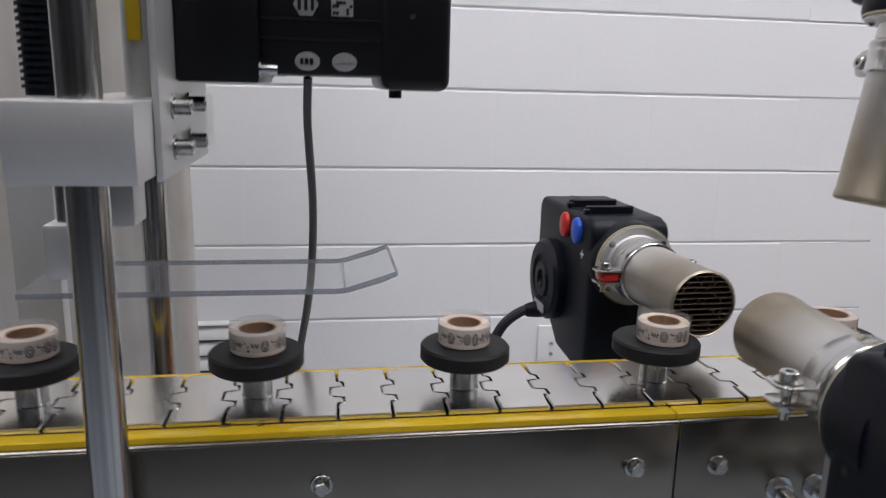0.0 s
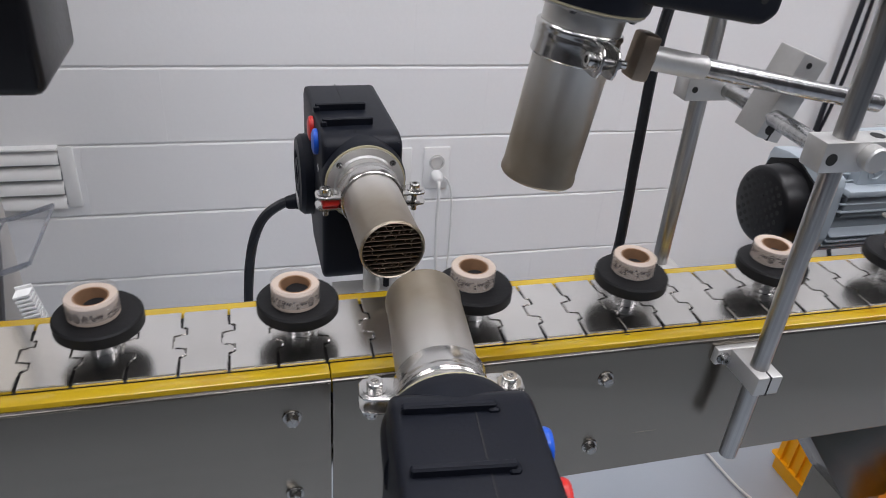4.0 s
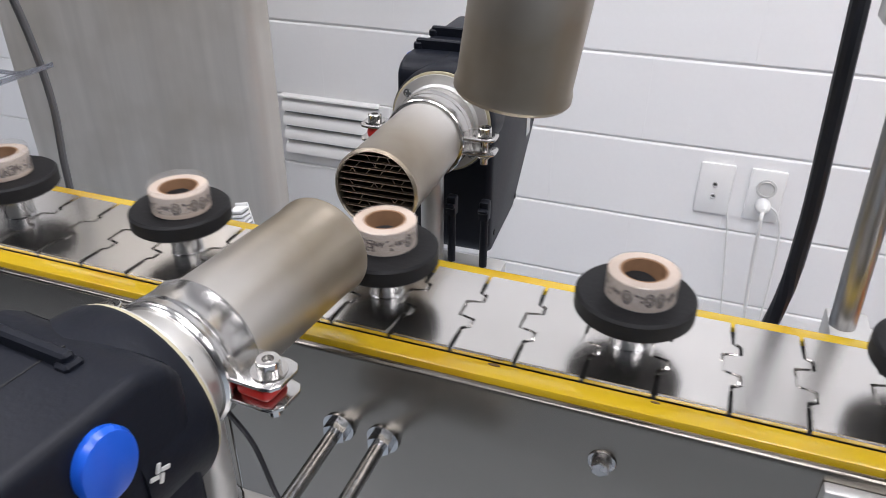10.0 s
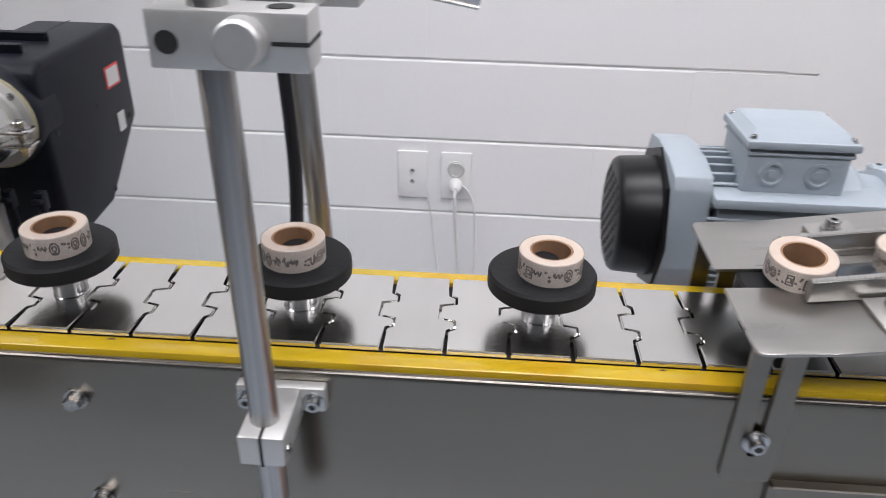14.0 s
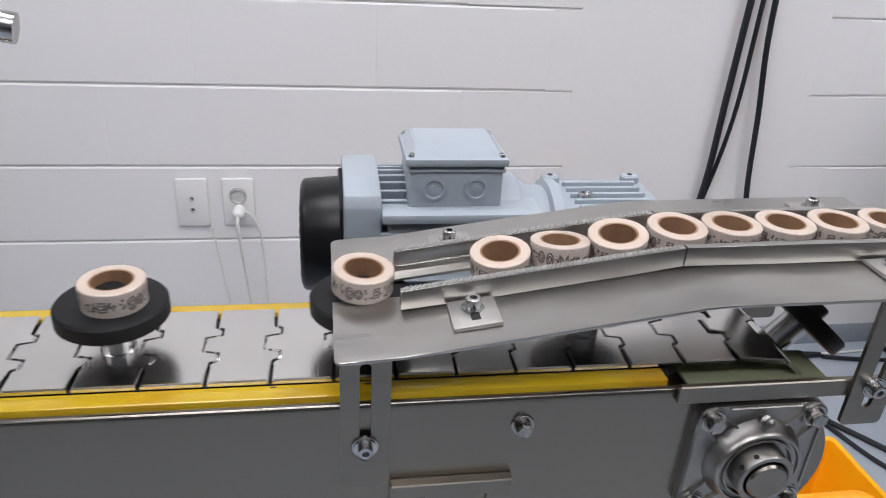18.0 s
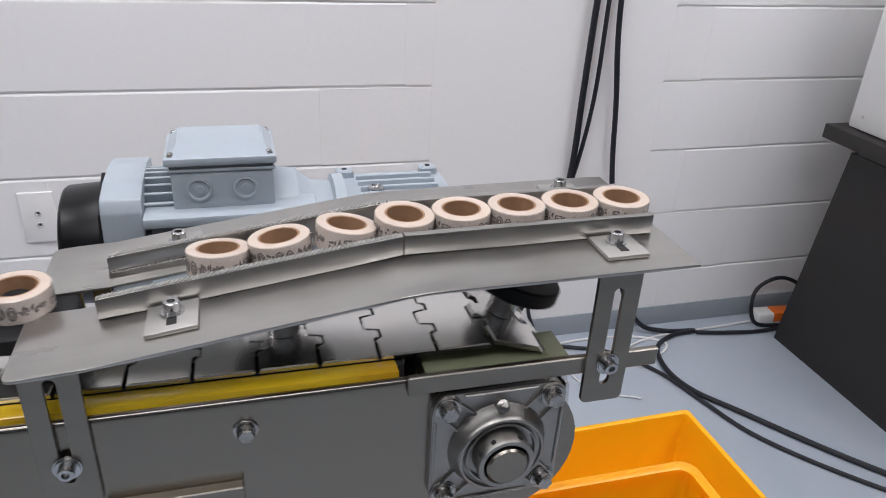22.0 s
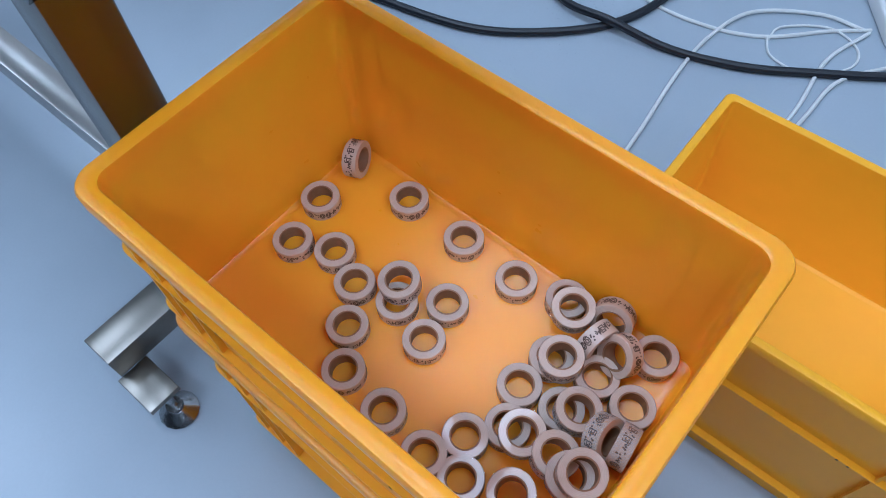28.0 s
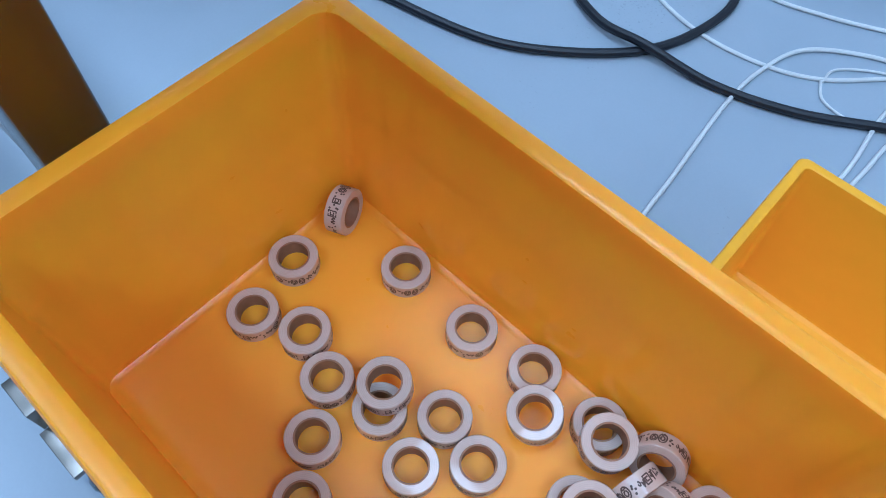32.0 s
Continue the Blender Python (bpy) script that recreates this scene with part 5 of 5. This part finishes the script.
# ---- bins
def build_bin(name, label, x0, x1, y0, y1, z0, z1, floor_z, mat, turn=0.0, taper=0.010, lip=0.014, tight=1.0):
    """A moulded stacking crate: tapered walls, rounded corners, a rolled rim and outside ribs."""
    cx, cy = (x0 + x1) / 2, (y0 + y1) / 2
    hx, hy = (x1 - x0) / 2, (y1 - y0) / 2
    ob = thing(name, label, "storage bin", "plastic bins", pose(cx, cy, 0, 0, 0, turn))

    def ring(hx, hy, r, n=6):
        pts = []
        r *= tight
        for sx, sy, a0 in ((1, 1, 0), (-1, 1, 90), (-1, -1, 180), (1, -1, 270)):
            for k in range(n + 1):
                a = radians(a0 + 90 * k / n)
                pts.append((sx * (hx - r) + r * math.cos(a), sy * (hy - r) + r * math.sin(a)))
        return pts

    def skin(bm, rings):
        loops = [[bm.verts.new((x, y, z)) for x, y in ring(a, b, r)] for a, b, r, z in rings]
        n = len(loops[0])
        for p, q in zip(loops, loops[1:]):
            for i in range(n):
                bm.faces.new((p[i], p[(i + 1) % n], q[(i + 1) % n], q[i]))
        bm.faces.new(loops[0])
        bm.faces.new(loops[-1][::-1])
        return bm
    h = z1 - z0
    k = taper
    bm = skin(B(), [(hx - lip - k + 0.008, hy - lip - k + 0.008, 0.012, z0), (hx - lip + 0.001, hy - lip + 0.001, 0.016, z1 - 0.02), (hx - 0.004, hy - 0.004, 0.02, z1 - 0.019), (hx, hy, 0.022, z1 - 0.015),
                    (hx, hy, 0.022, z1 - 0.003), (hx - 0.0015, hy - 0.0015, 0.021, z1 - 0.0006), (hx - 0.003, hy - 0.003, 0.02, z1), (hx - lip + 0.002, hy - lip + 0.002, 0.016, z1), (hx - lip, hy - lip, 0.015, z1 - 0.0012),
                    (hx - lip - 0.001, hy - lip - 0.001, 0.014, z1 - 0.005),
                    (hx - lip - k + 0.004, hy - lip - k + 0.004, 0.012, floor_z + 0.008), (hx - lip - k + 0.002, hy - lip - k + 0.002, 0.011, floor_z + 0.003), (hx - lip - k - 0.003, hy - lip - k - 0.003, 0.008, floor_z)])
    part("shell", bm, mat, ob)

    def inset(z):
        """How far the outer wall stands back from the rim at a height."""
        f = max(0.0, min(1.0, (z - z0) / (h - 0.02)))
        return (lip + k - 0.008) * (1 - f) + (lip - 0.001) * f
    ledges = [z1 - 0.019, z1 - 0.019 - 0.30 * h, z0 + 0.14 * h]
    for z in ledges[1:]:           # ledges that run round the crate
        w = inset(z) + 0.0006
        bm = B()
        rings = [ring(hx - w, hy - w, 0.014), ring(hx - 0.0025, hy - 0.0025, 0.018)]
        rows = [[bm.verts.new((x, y, q)) for x, y in r] for r, q in ((rings[0], z - 0.0022), (rings[1], z - 0.0020), (rings[1], z + 0.0008), (rings[0], z + 0.0010))]
        for p, q in zip(rows, rows[1:]):
            for i in range(len(p)):
                bm.faces.new((p[i], p[(i + 1) % len(p)], q[(i + 1) % len(p)], q[i]))
        part("ledge", bm, mat, ob)

    def ribs(half, other, axis):
        """Upright ribs in groups near the corners, between the ledges."""
        for s in (-1, 1):
            for u in [e * (half - d) for e in (-1, 1) for d in (0.034, 0.062, 0.090)]:
                for top, low in zip(ledges, ledges[1:]):
                    o = [(s * (other - 0.0042), top - 0.0005), (s * (other - inset(top) + 0.0005), top - 0.0005), (s * (other - inset(low) - 0.0003), low + 0.0005), (s * (other - 0.0042), low + 0.0005)]
                    bm = prism(B(), o, u - 0.0015, u + 0.0015, "x")
                    if axis == "y":
                        bmesh.ops.transform(bm, matrix=Matrix(((0, 1, 0, 0), (1, 0, 0, 0), (0, 0, 1, 0), (0, 0, 0, 1))), verts=bm.verts)
                    part("rib", bm, mat, ob)
    ribs(hx, hy, "x")
    ribs(hy, hx, "y")
    for s in (-1, 1):               # small moulded notches in the ledge edges
        for u in (-0.100, -0.088, 0.088, 0.100):
            part("notch", box(B(), (u - 0.0012, s * (hy - 0.0026) - 0.0004, ledges[1] - 0.0018), (u + 0.0012, s * (hy - 0.0026) + 0.0004, ledges[1] + 0.0007)), DARK, ob)
    return ob


def build_bins():
    build_bin("storage_bin", "orange-yellow plastic bin holding tape rolls, stacked on another bin", 0.718, 1.152, -0.115, 0.161, 0.336, 0.548, 0.3490, BIN, taper=0.004)
    build_bin("storage_bin", "orange-yellow plastic bin standing below the filled bin", 0.722, 1.156, -0.117, 0.159, FLOOR, 0.341, 0.10, BIN, taper=0.010)
    build_bin("storage_bin", "empty bright yellow plastic bin standing on the floor", 0.991, 1.426, 0.229, 0.508, FLOOR, 0.301, 0.105, BINB, 1.0, taper=0.010, lip=0.0105, tight=0.42)


build_bins()


# ---- cables and things on the floor
def on_floor(points, r):
    return [(x, y, FLOOR + r) for x, y in points]


def build_cables():
    r = 0.008
    bm = cord(B(), on_floor([(0.0, 0.66), (0.15, 0.59), (0.31, 0.61), (0.47, 0.65), (0.58, 0.72), (0.67, 0.815), (0.71, 0.92), (0.71, 1.03), (0.64, 1.12), (0.54, 1.14), (0.46, 1.10)], r)
              + [(0.42, 1.02, FLOOR + r), (0.43, 0.93, FLOOR + r), (0.48, 0.86, FLOOR + r), (0.58, 0.81, FLOOR + 2 * r), (0.67, 0.81, FLOOR + 3 * r), (0.79, 0.83, FLOOR + r)]
              + on_floor([(0.91, 0.87), (1.01, 0.93), (1.14, 1.02), (1.25, 1.13)], r)
              + [(1.31, 1.185, 0.02), (1.37, 1.2, 0.13), (1.43, 1.21, 0.30), (1.465, 1.21, 0.50), (1.47, 1.21, 0.72), (1.475, 1.21, 0.97), (1.49, 1.21, 1.5), (1.5, 1.21, 2.6)], r)
    solid("power_cable", bm, CABLE, "thick black cable looped on the floor and led up the wall", "cable", "black cables")
    bm = cord(B(), [(1.525, 1.21, 2.6), (1.51, 1.21, 1.5), (1.505, 1.21, 0.97), (1.50, 1.21, 0.68), (1.46, 1.21, 0.43), (1.39, 1.205, 0.16), (1.405, 1.19, 0.05), (1.45, 1.17, 0.003)]
              + on_floor([(1.52, 1.15), (1.61, 1.11), (1.70, 1.0), (1.75, 0.86), (1.80, 0.72), (1.9, 0.58), (2.05, 0.42)], 0.006), 0.0055)
    solid("power_cable", bm, CABLE, "black cable hanging down the wall and across the floor", "cable", "black cables")
    bm = cord(B(), [(1.55, 1.21, 2.6), (1.545, 1.21, 1.5), (1.535, 1.21, 0.97), (1.565, 1.21, 0.69), (1.595, 1.21, 0.45), (1.67, 1.205, 0.16), (1.74, 1.19, 0.03), (1.82, 1.17, 0.003)]
              + on_floor([(1.92, 1.16), (1.84, 1.15), (1.76, 1.10), (1.73, 1.0), (1.75, 0.90), (1.82, 0.80), (1.95, 0.62), (2.1, 0.44)], 0.008), 0.007)
    solid("power_cable", bm, CABLE, "black cable hanging down the wall and across the floor", "cable", "black cables")
    bm = cord(B(), on_floor([(1.92, 1.15), (2.02, 1.13), (2.15, 1.12)], 0.008) + [(2.30, 1.13, 0.02), (2.27, 1.16, 0.11), (2.19, 1.175, 0.145), (2.12, 1.18, 0.10), (2.12, 1.15, 0.01), (2.22, 1.13, 0.0)], 0.006)
    solid("power_cable", bm, CABLE, "black cable curling up beside the desk", "cable", "black cables")
    wires = [
        [(0.35, 1.20), (0.46, 1.05), (0.57, 0.96), (0.70, 0.92), (0.82, 0.93), (0.91, 0.97), (0.99, 1.05), (1.05, 1.10)],
        [(0.36, 1.205), (0.43, 1.20), (0.57, 1.14), (0.72, 1.08), (0.85, 1.11), (1.0, 1.18)],
        [(0.93, 0.33), (0.88, 0.42), (0.86, 0.54), (0.85, 0.64), (0.83, 0.80), (0.83, 0.91), (0.86, 1.01), (0.96, 1.08), (1.04, 1.09)],
        [(0.91, 0.97), (0.94, 0.93), (1.01, 0.93), (1.06, 0.99), (1.05, 1.04), (0.99, 1.06), (0.92, 1.01), (0.915, 0.965)],
        [(1.10, 0.545), (1.05, 0.63), (1.03, 0.72), (1.03, 0.85), (1.02, 0.98), (1.05, 1.09)],
        [(1.08, 0.62), (1.05, 0.74), (1.05, 0.85), (1.06, 0.95), (1.13, 1.05), (1.22, 1.15), (1.23, 1.19), (1.18, 1.20), (1.11, 1.16)],
        [(1.11, 1.10), (1.19, 1.01), (1.23, 0.92), (1.23, 0.85), (1.21, 0.76)],
        [(1.10, 1.16), (1.26, 1.16), (1.41, 1.17), (1.57, 1.185), (1.72, 1.17), (1.80, 1.12), (1.74, 1.07), (1.68, 1.12), (1.80, 1.16), (2.0, 1.17), (2.145, 1.18)],
        [(1.41, 1.17), (1.47, 1.12), (1.46, 1.03), (1.50, 0.95), (1.60, 0.90)],
    ]
    for i, w in enumerate(wires):
        bm = cord(B(), on_floor(w, 0.0035 + 0.001 * (i % 3)), 0.0036 if i not in (3, 8) else 0.0022, 8)
        solid("white_wire", bm, WIRE, "thin white lead lying on the floor", "cable", "white leads")
    ob = thing("power_strip", "white plastic power strip with sockets on the floor", "power strip", m=pose(1.055, 1.155, FLOOR, 0, 0, -52))
    part("case", box(B(), (-0.085, -0.026, 0), (0.085, 0.026, 0.036), 0.008, seg=3), WHITE, ob)
    for x in (-0.05, 0.0, 0.05):
        part("socket", lathe(B(), [(0.019, 0.0362), (0.018, 0.0365), (0.017, 0.030), (0.0, 0.030)], pose(x, 0, 0), 24), STICKER, ob)
    ob = thing("power_strip", "white power strip with a lit orange switch beside the desk", "power strip", m=pose(2.222, 1.178, FLOOR, 0, 0, -4))
    part("case", box(B(), (-0.078, -0.024, 0), (0.078, 0.024, 0.038), 0.007, seg=3), WHITE, ob)
    part("switch", box(B(), (-0.028, -0.0245, 0.006), (0.037, 0.018, 0.0405), 0.003), ORANGE, ob, "orange switch")


def build_desk():
    ob = thing("desk", "black laminate desk with a solid side panel", "desk")
    part("side_panel", prism(B(), [(0.40, FLOOR), (1.09, FLOOR), (1.02, 0.60), (0.40, 0.60)], 2.15, 2.19, "x"), DESK, ob)
    part("back_panel", box(B(), (2.191, 0.95, FLOOR), (3.2, 0.98, 0.60), 0.002), DESK, ob)
    part("desk_top", box(B(), (2.09, 0.38, 0.628), (3.2, 1.07, 0.665), 0.003), DESK, ob)
    part("riser", box(B(), (2.15, 0.40, 0.6005), (2.30, 1.0, 0.6275), 0.002), DESK, ob)
    ob = thing("white_cabinet", "white metal equipment case on the desk", "case")
    part("case", box(B(), (2.13, 0.45, 0.666), (2.75, 1.04, 1.25), 0.006), WHITE, ob)
    for y in (0.49, 1.0):
        for z in (0.70, 1.2):
            part("case_screw", rod(B(), (2.1305, y, z), (2.1285, y, z), 0.004, 12), STICKER, ob)


build_cables()
build_desk()


# ---- tape rolls
def build_roll():
    ob = thing("tape_roll", "small cream paper tape roll with dark printed marks and card core", "tape roll", "tape rolls")
    R, r, h = 0.0195, 0.0132, 0.0155
    bm = lathe(B(), [(r, 0.0), (R - 0.0006, 0.0), (R, 0.0006), (R, h - 0.0006), (R - 0.0006, h), (r, h)], None, 40, True)
    part("tape", bm, PAPER, ob)
    part("core", lathe(B(), [(r - 0.0014, 0.0002), (r - 0.0001, 0.0002), (r - 0.0001, h - 0.0002), (r - 0.0014, h - 0.0002)], None, 32, True), CARD, ob, "brown card core")
    bm = B()

    q = R + 0.00012

    def stroke(a, points, t=0.00050):
        """A pen line round the tape; points are (along, up) in metres."""
        for (u0, z0), (u1, z1) in zip(points, points[1:]):
            d = math.hypot(u1 - u0, z1 - z0) or 1e-6
            nu, nz = -(z1 - z0) / d * t, (u1 - u0) / d * t
            eu, ez = (u1 - u0) / d * t * 0.5, (z1 - z0) / d * t * 0.5
            quad = ((u0 - eu + nu, z0 - ez + nz), (u1 + eu + nu, z1 + ez + nz), (u1 + eu - nu, z1 + ez - nz), (u0 - eu - nu, z0 - ez - nz))
            bm.faces.new([bm.verts.new((q * math.cos(a + u / R), q * math.sin(a + u / R), z)) for u, z in quad])

    def loop(a, cu, cz, ru, rz, n=11, part_of=1.0):
        stroke(a, [(cu + ru * math.cos(2 * math.pi * part_of * k / n), cz + rz * math.sin(2 * math.pi * part_of * k / n)) for k in range(n + 1)])
    rng = random.Random(5)
    a = 0.0
    while a < 6.1:
        kind = rng.choice(("scrawl", "scrawl", "ring", "box", "wave", "dots"))
        w = rng.uniform(0.0038, 0.0058)
        zc, h2 = 0.0077 + rng.uniform(-0.0006, 0.0006), rng.uniform(0.0030, 0.0043)
        if kind == "ring":
            loop(a, w / 2, zc, w / 2, h2)
            loop(a, w / 2, zc + 0.0003, w / 4, h2 * 0.45, 8)
            stroke(a, [(w * 0.3, zc - h2 * 0.7), (w * 0.7, zc - h2 * 0.6)])
        elif kind == "box":
            stroke(a, [(0, zc - h2), (w, zc - h2 * 0.9), (w * 0.95, zc + h2), (0.0002, zc + h2 * 0.9), (0, zc - h2)])
            stroke(a, [(w * 0.25, zc - h2 * 0.4), (w * 0.75, zc - h2 * 0.4), (w * 0.7, zc + h2 * 0.4), (w * 0.25, zc + h2 * 0.4)])
        elif kind == "wave":
            stroke(a, [(w * k / 9, zc + h2 * 0.6 * math.sin(k * 1.7) * (1 if k % 3 else 0.4)) for k in range(10)])
        elif kind == "scrawl":
            u, z, line = 0.0, zc, []
            for k in range(9):
                line.append((u, z))
                u = min(w, max(0, u + rng.uniform(-0.0006, 0.0015)))
                z = zc + rng.uniform(-h2, h2) * 0.85
            stroke(a, line)
            loop(a, w * 0.8, zc - h2 * 0.2, w * 0.16, h2 * 0.4, 7, 0.8)
        else:
            for k in range(4):
                loop(a, rng.uniform(0.1, 0.9) * w, zc + rng.uniform(-h2, h2), 0.0004, 0.0004, 5)
        a += (w + rng.uniform(0.0006, 0.0018)) / R
    part("print", bm, INK, ob, "dark scrawled pattern")
    return ob


# resting places in the bin: x, y, height over the bin floor, lean about x, lean about y, heading of the lean
BIN_FLOOR = 0.3492
UP = 0.0157            # one roll's height
EARLY = [(0.756, 0.064), (0.826, 0.119), (0.898, 0.117), (0.770, 0.012), (0.810, 0.029), (0.849, 0.016), (0.893, 0.026), (0.874, -0.020), (0.901, -0.053),
         (0.748, 0.116, 0.0194, 0, 84, 22), (0.930, 0.054), (0.937, 0.013)]
LATER = [(0.887, 0.039, UP, 3, -3), (1.104, 0.129), (1.075, 0.081), (1.113, 0.077), (1.034, 0.071), (1.012, 0.126), (1.028, 0.033), (1.068, 0.038), (1.042, -0.002),
         (1.055, 0.138, 0.0172, 64, 0, 12), (1.049, 0.108, 0.0195, 0, 89, -14), (1.083, 0.112, 0.0168, 58, 0, -26), (1.024, 0.116, UP, 5, 3), (1.044, 0.071, UP, 2, -4),
         (1.020, -0.031), (0.953, -0.058), (1.003, -0.064), (1.039, -0.060), (1.080, 0.041, UP, -3, 4), (1.102, 0.037, 0.0190, 0, 62, 0), (1.118, 0.041, 0.0195, 0, 89, 7),
         (1.056, -0.002, UP, 4, 3), (1.086, -0.001, UP, -4, 8), (1.105, -0.006, UP * 1.1, 6, 5),
         (1.080, -0.046, UP * 1.2, 5, -4), (1.112, -0.003, UP * 2.1, 5, 6), (0.957, -0.026), (0.994, 0.006), (0.977, 0.097, UP, 8, -6), (0.969, 0.046),
         (1.060, -0.052, UP * 2.1, 4, 8), (1.030, -0.040, UP, 6, 2), (1.010, -0.050, UP, 0, 4)]
NUDGED = ((0.984, 0.111), (0.964, 0.113), (0.953, 0.125))      # a roll that others knock along

SLOT0, STEP, SLOTS = 0.6237, 0.0388, 8
PUSH = STEP / SPEED


def arrival(k):
    """When roll k reaches the first place on the chute."""
    return (SLOT0 - PUCK0 + 4 * PITCH * k) / SPEED


def on_frame(t):
    return round(t * FPS) / FPS


def resting(p, turn):
    x, y, h, lx, ly, heading = (*p, 0, 0, 0, 0)[:6]
    return pose(x, y, BIN_FLOOR + h, lx, ly, heading) @ pose(0, 0, 0, 0, 0, turn)


def on_chute(x, dy, turn):
    a, b = chute_z(x - 0.012), chute_z(x + 0.012)
    return pose(x, dy, (a + b) / 2 + 0.0008, 0, -math.degrees(math.atan2(b - a, 0.024)), turn)


def roll_rows(k, rest, rng):
    """The way of roll k: on its carrier, up the chute step by step, over the edge and into the bin."""
    turn = rng.uniform(0, 360)
    ox, oy = rng.uniform(-0.004, 0.004), rng.uniform(-0.004, 0.004)
    rows = {}

    def key(t, m):
        t = on_frame(t)
        if 0 <= t <= 32:
            rows[t] = m
    meet = arrival(k) - PUSH
    t = 0.0
    while t < meet - 0.7:
        key(t, pose(PUCK0 + SPEED * on_frame(t) - 4 * PITCH * k + ox, oy, TOP + 0.0347, 0, 0, turn))
        t += 1.0
    for d in (0.68, 0.5, 0.4, 0.3, 0.2, 0.1, 0.0):
        q = on_frame(meet - d)
        x = PUCK0 + SPEED * q - 4 * PITCH * k
        w = min(1.0, max(0.0, (x - 0.49) / 0.09))
        if x < 0.52:
            key(q, pose(x + ox * (1 - w), oy * (1 - w), TOP + 0.0347, 0, 0, turn))
        else:
            m = on_chute(x, oy * (1 - w), turn)
            key(q, m)
    for n in range(SLOTS):
        x = SLOT0 + n * STEP
        key(arrival(k + n), on_chute(x, 0, turn))
        if n < SLOTS - 1:
            key(arrival(k + n + 1) - PUSH, on_chute(x, 0, turn))
    go = on_frame(arrival(k + SLOTS) - 0.172)
    x0 = SLOT0 + (SLOTS - 1) * STEP
    key(go - 0.0667, on_chute(x0, 0, turn))
    z0 = chute_z(0.9)
    key(go, pose(x0 + 0.010, 0, z0, 0, 12, turn))
    lx, ly, high = rest[0], rest[1], (*rest, 0)[2]
    sx, sy = x0 + 0.010, 0.0
    drop = z0 - (BIN_FLOOR + high + 0.012)
    land = math.sqrt(2 * drop / 9.81)
    hx, hy = sx + (lx - sx) * 0.58, ly * 0.65
    spin = rng.uniform(150, 210)
    n = 6
    for i in range(1, n + 1):
        f = i / n
        key(go + land * f, pose(sx + (hx - sx) * f, hy * f, z0 - drop * f * f, 0, 12 + spin * f, turn))
    end = on_frame(go + land)
    key(end + 0.1, pose(hx + (lx - hx) * 0.6, hy + (ly - hy) * 0.6, BIN_FLOOR + high + 0.035, 15, 12 + spin + 40, turn))
    key(end + 0.2333, resting(rest, turn))
    out = sorted(rows.items())
    first, last = out[0][1], out[-1][1]
    if out[0][0] > 0:
        out.insert(0, (0.0, first))
    if out[-1][0] < 32:
        out.append((32.0, last))
    return out


FIRST, LAST = -11, 21
roll = build_roll()
roll.matrix_basis = resting(EARLY[0], 20)
for i, p in enumerate(EARLY[1:]):
    copy_thing(roll, resting(p, 47 * i + 20))
nudged = copy_thing(roll, resting(NUDGED[0], 70))
film_ring = mesh_of(lathe(B(), [(0.01965, 0.0002), (0.01985, 0.0002), (0.01985, 0.0156), (0.01965, 0.0156)], None, 36, True), "film_sleeve", WRAP)
moving, sleeves = [], []
for n, k in enumerate(range(FIRST, LAST + 1)):
    ob = copy_thing(roll, pose(PUCK0 - 4 * PITCH * k, 0, TOP + 0.0347))
    moving.append((ob, k, LATER[n]))
    if k >= 1:
        sleeves.append((share("film_sleeve", film_ring, ob, pose(0, 0, 0.0035), "clear shrink film standing proud of the roll"), k))
links = build_chain()
build_blocks(wall_north)


# ---- what moves
def motions():
    arc = math.pi * RADIUS
    marks = (0.0, RUN, RUN + arc, 2 * RUN + arc, LOOP)
    for i, ob in enumerate(links):
        s0 = PUCK0 - AXLE_L + i * PITCH
        keys = {0, 960}
        for f in range(0, 961, 60):
            keys.add(f)
        for f in range(0, 961, 4):
            u = (s0 + SPEED * f / FPS) % LOOP
            if RUN - 0.02 < u < RUN + arc + 0.02 or u > 2 * RUN + arc - 0.02 or u < 0.02:
                keys.add(f)
        walk(ob, [(f / FPS, chain_pose(s0 + SPEED * f / FPS)) for f in sorted(keys)])
    rng = random.Random(11)
    for ob, k, rest in moving:
        walk(ob, roll_rows(k, rest, rng))
    for ob, k in sleeves:           # the film draws down on its roll between the blowers
        t = on_frame(max(0.3, (4 * PITCH * k - 0.11 - PUCK0) / SPEED))
        rows = [(0, pose(0, 0, 0.0035)), (t, pose(0, 0, 0.0035)), (t + 0.5, pose(0, 0, 0))] if t < 31 else [(0, pose(0, 0, 0.0035))]
        walk(ob, rows + [(32, rows[-1][1])])
    a, b, c = (resting(p, 70) for p in NUDGED)
    walk(nudged, [(0, a), (27.0, a), (27.2, b), (30.3, b), (30.5, c), (32, c)])
    # the pressing plate jogs on each roll
    jog = ((0, -4), (0.2, 0), (0.3, -8), (0.4, -30), (0.5, 0), (0.6, -21), (0.7, -13), (0.8, -5), (0.9, -29), (1.0, -4), (1.1, -27), (1.2, -1), (1.3, -30), (1.4, -39), (1.5, -8), (1.6, -25),
           (1.7, 0), (1.8, 4), (1.9, -32), (2.0, 0), (2.1, -32), (2.2, 2), (2.3, -32), (2.4, -32), (2.5, 0), (2.7, -30), (2.9, 0), (3.1, -30), (3.4, 0), (32, 0))
    walk(clear_guide, [(t, pose(0, 0, 0.001 * up)) for t, up in jog])


motions()
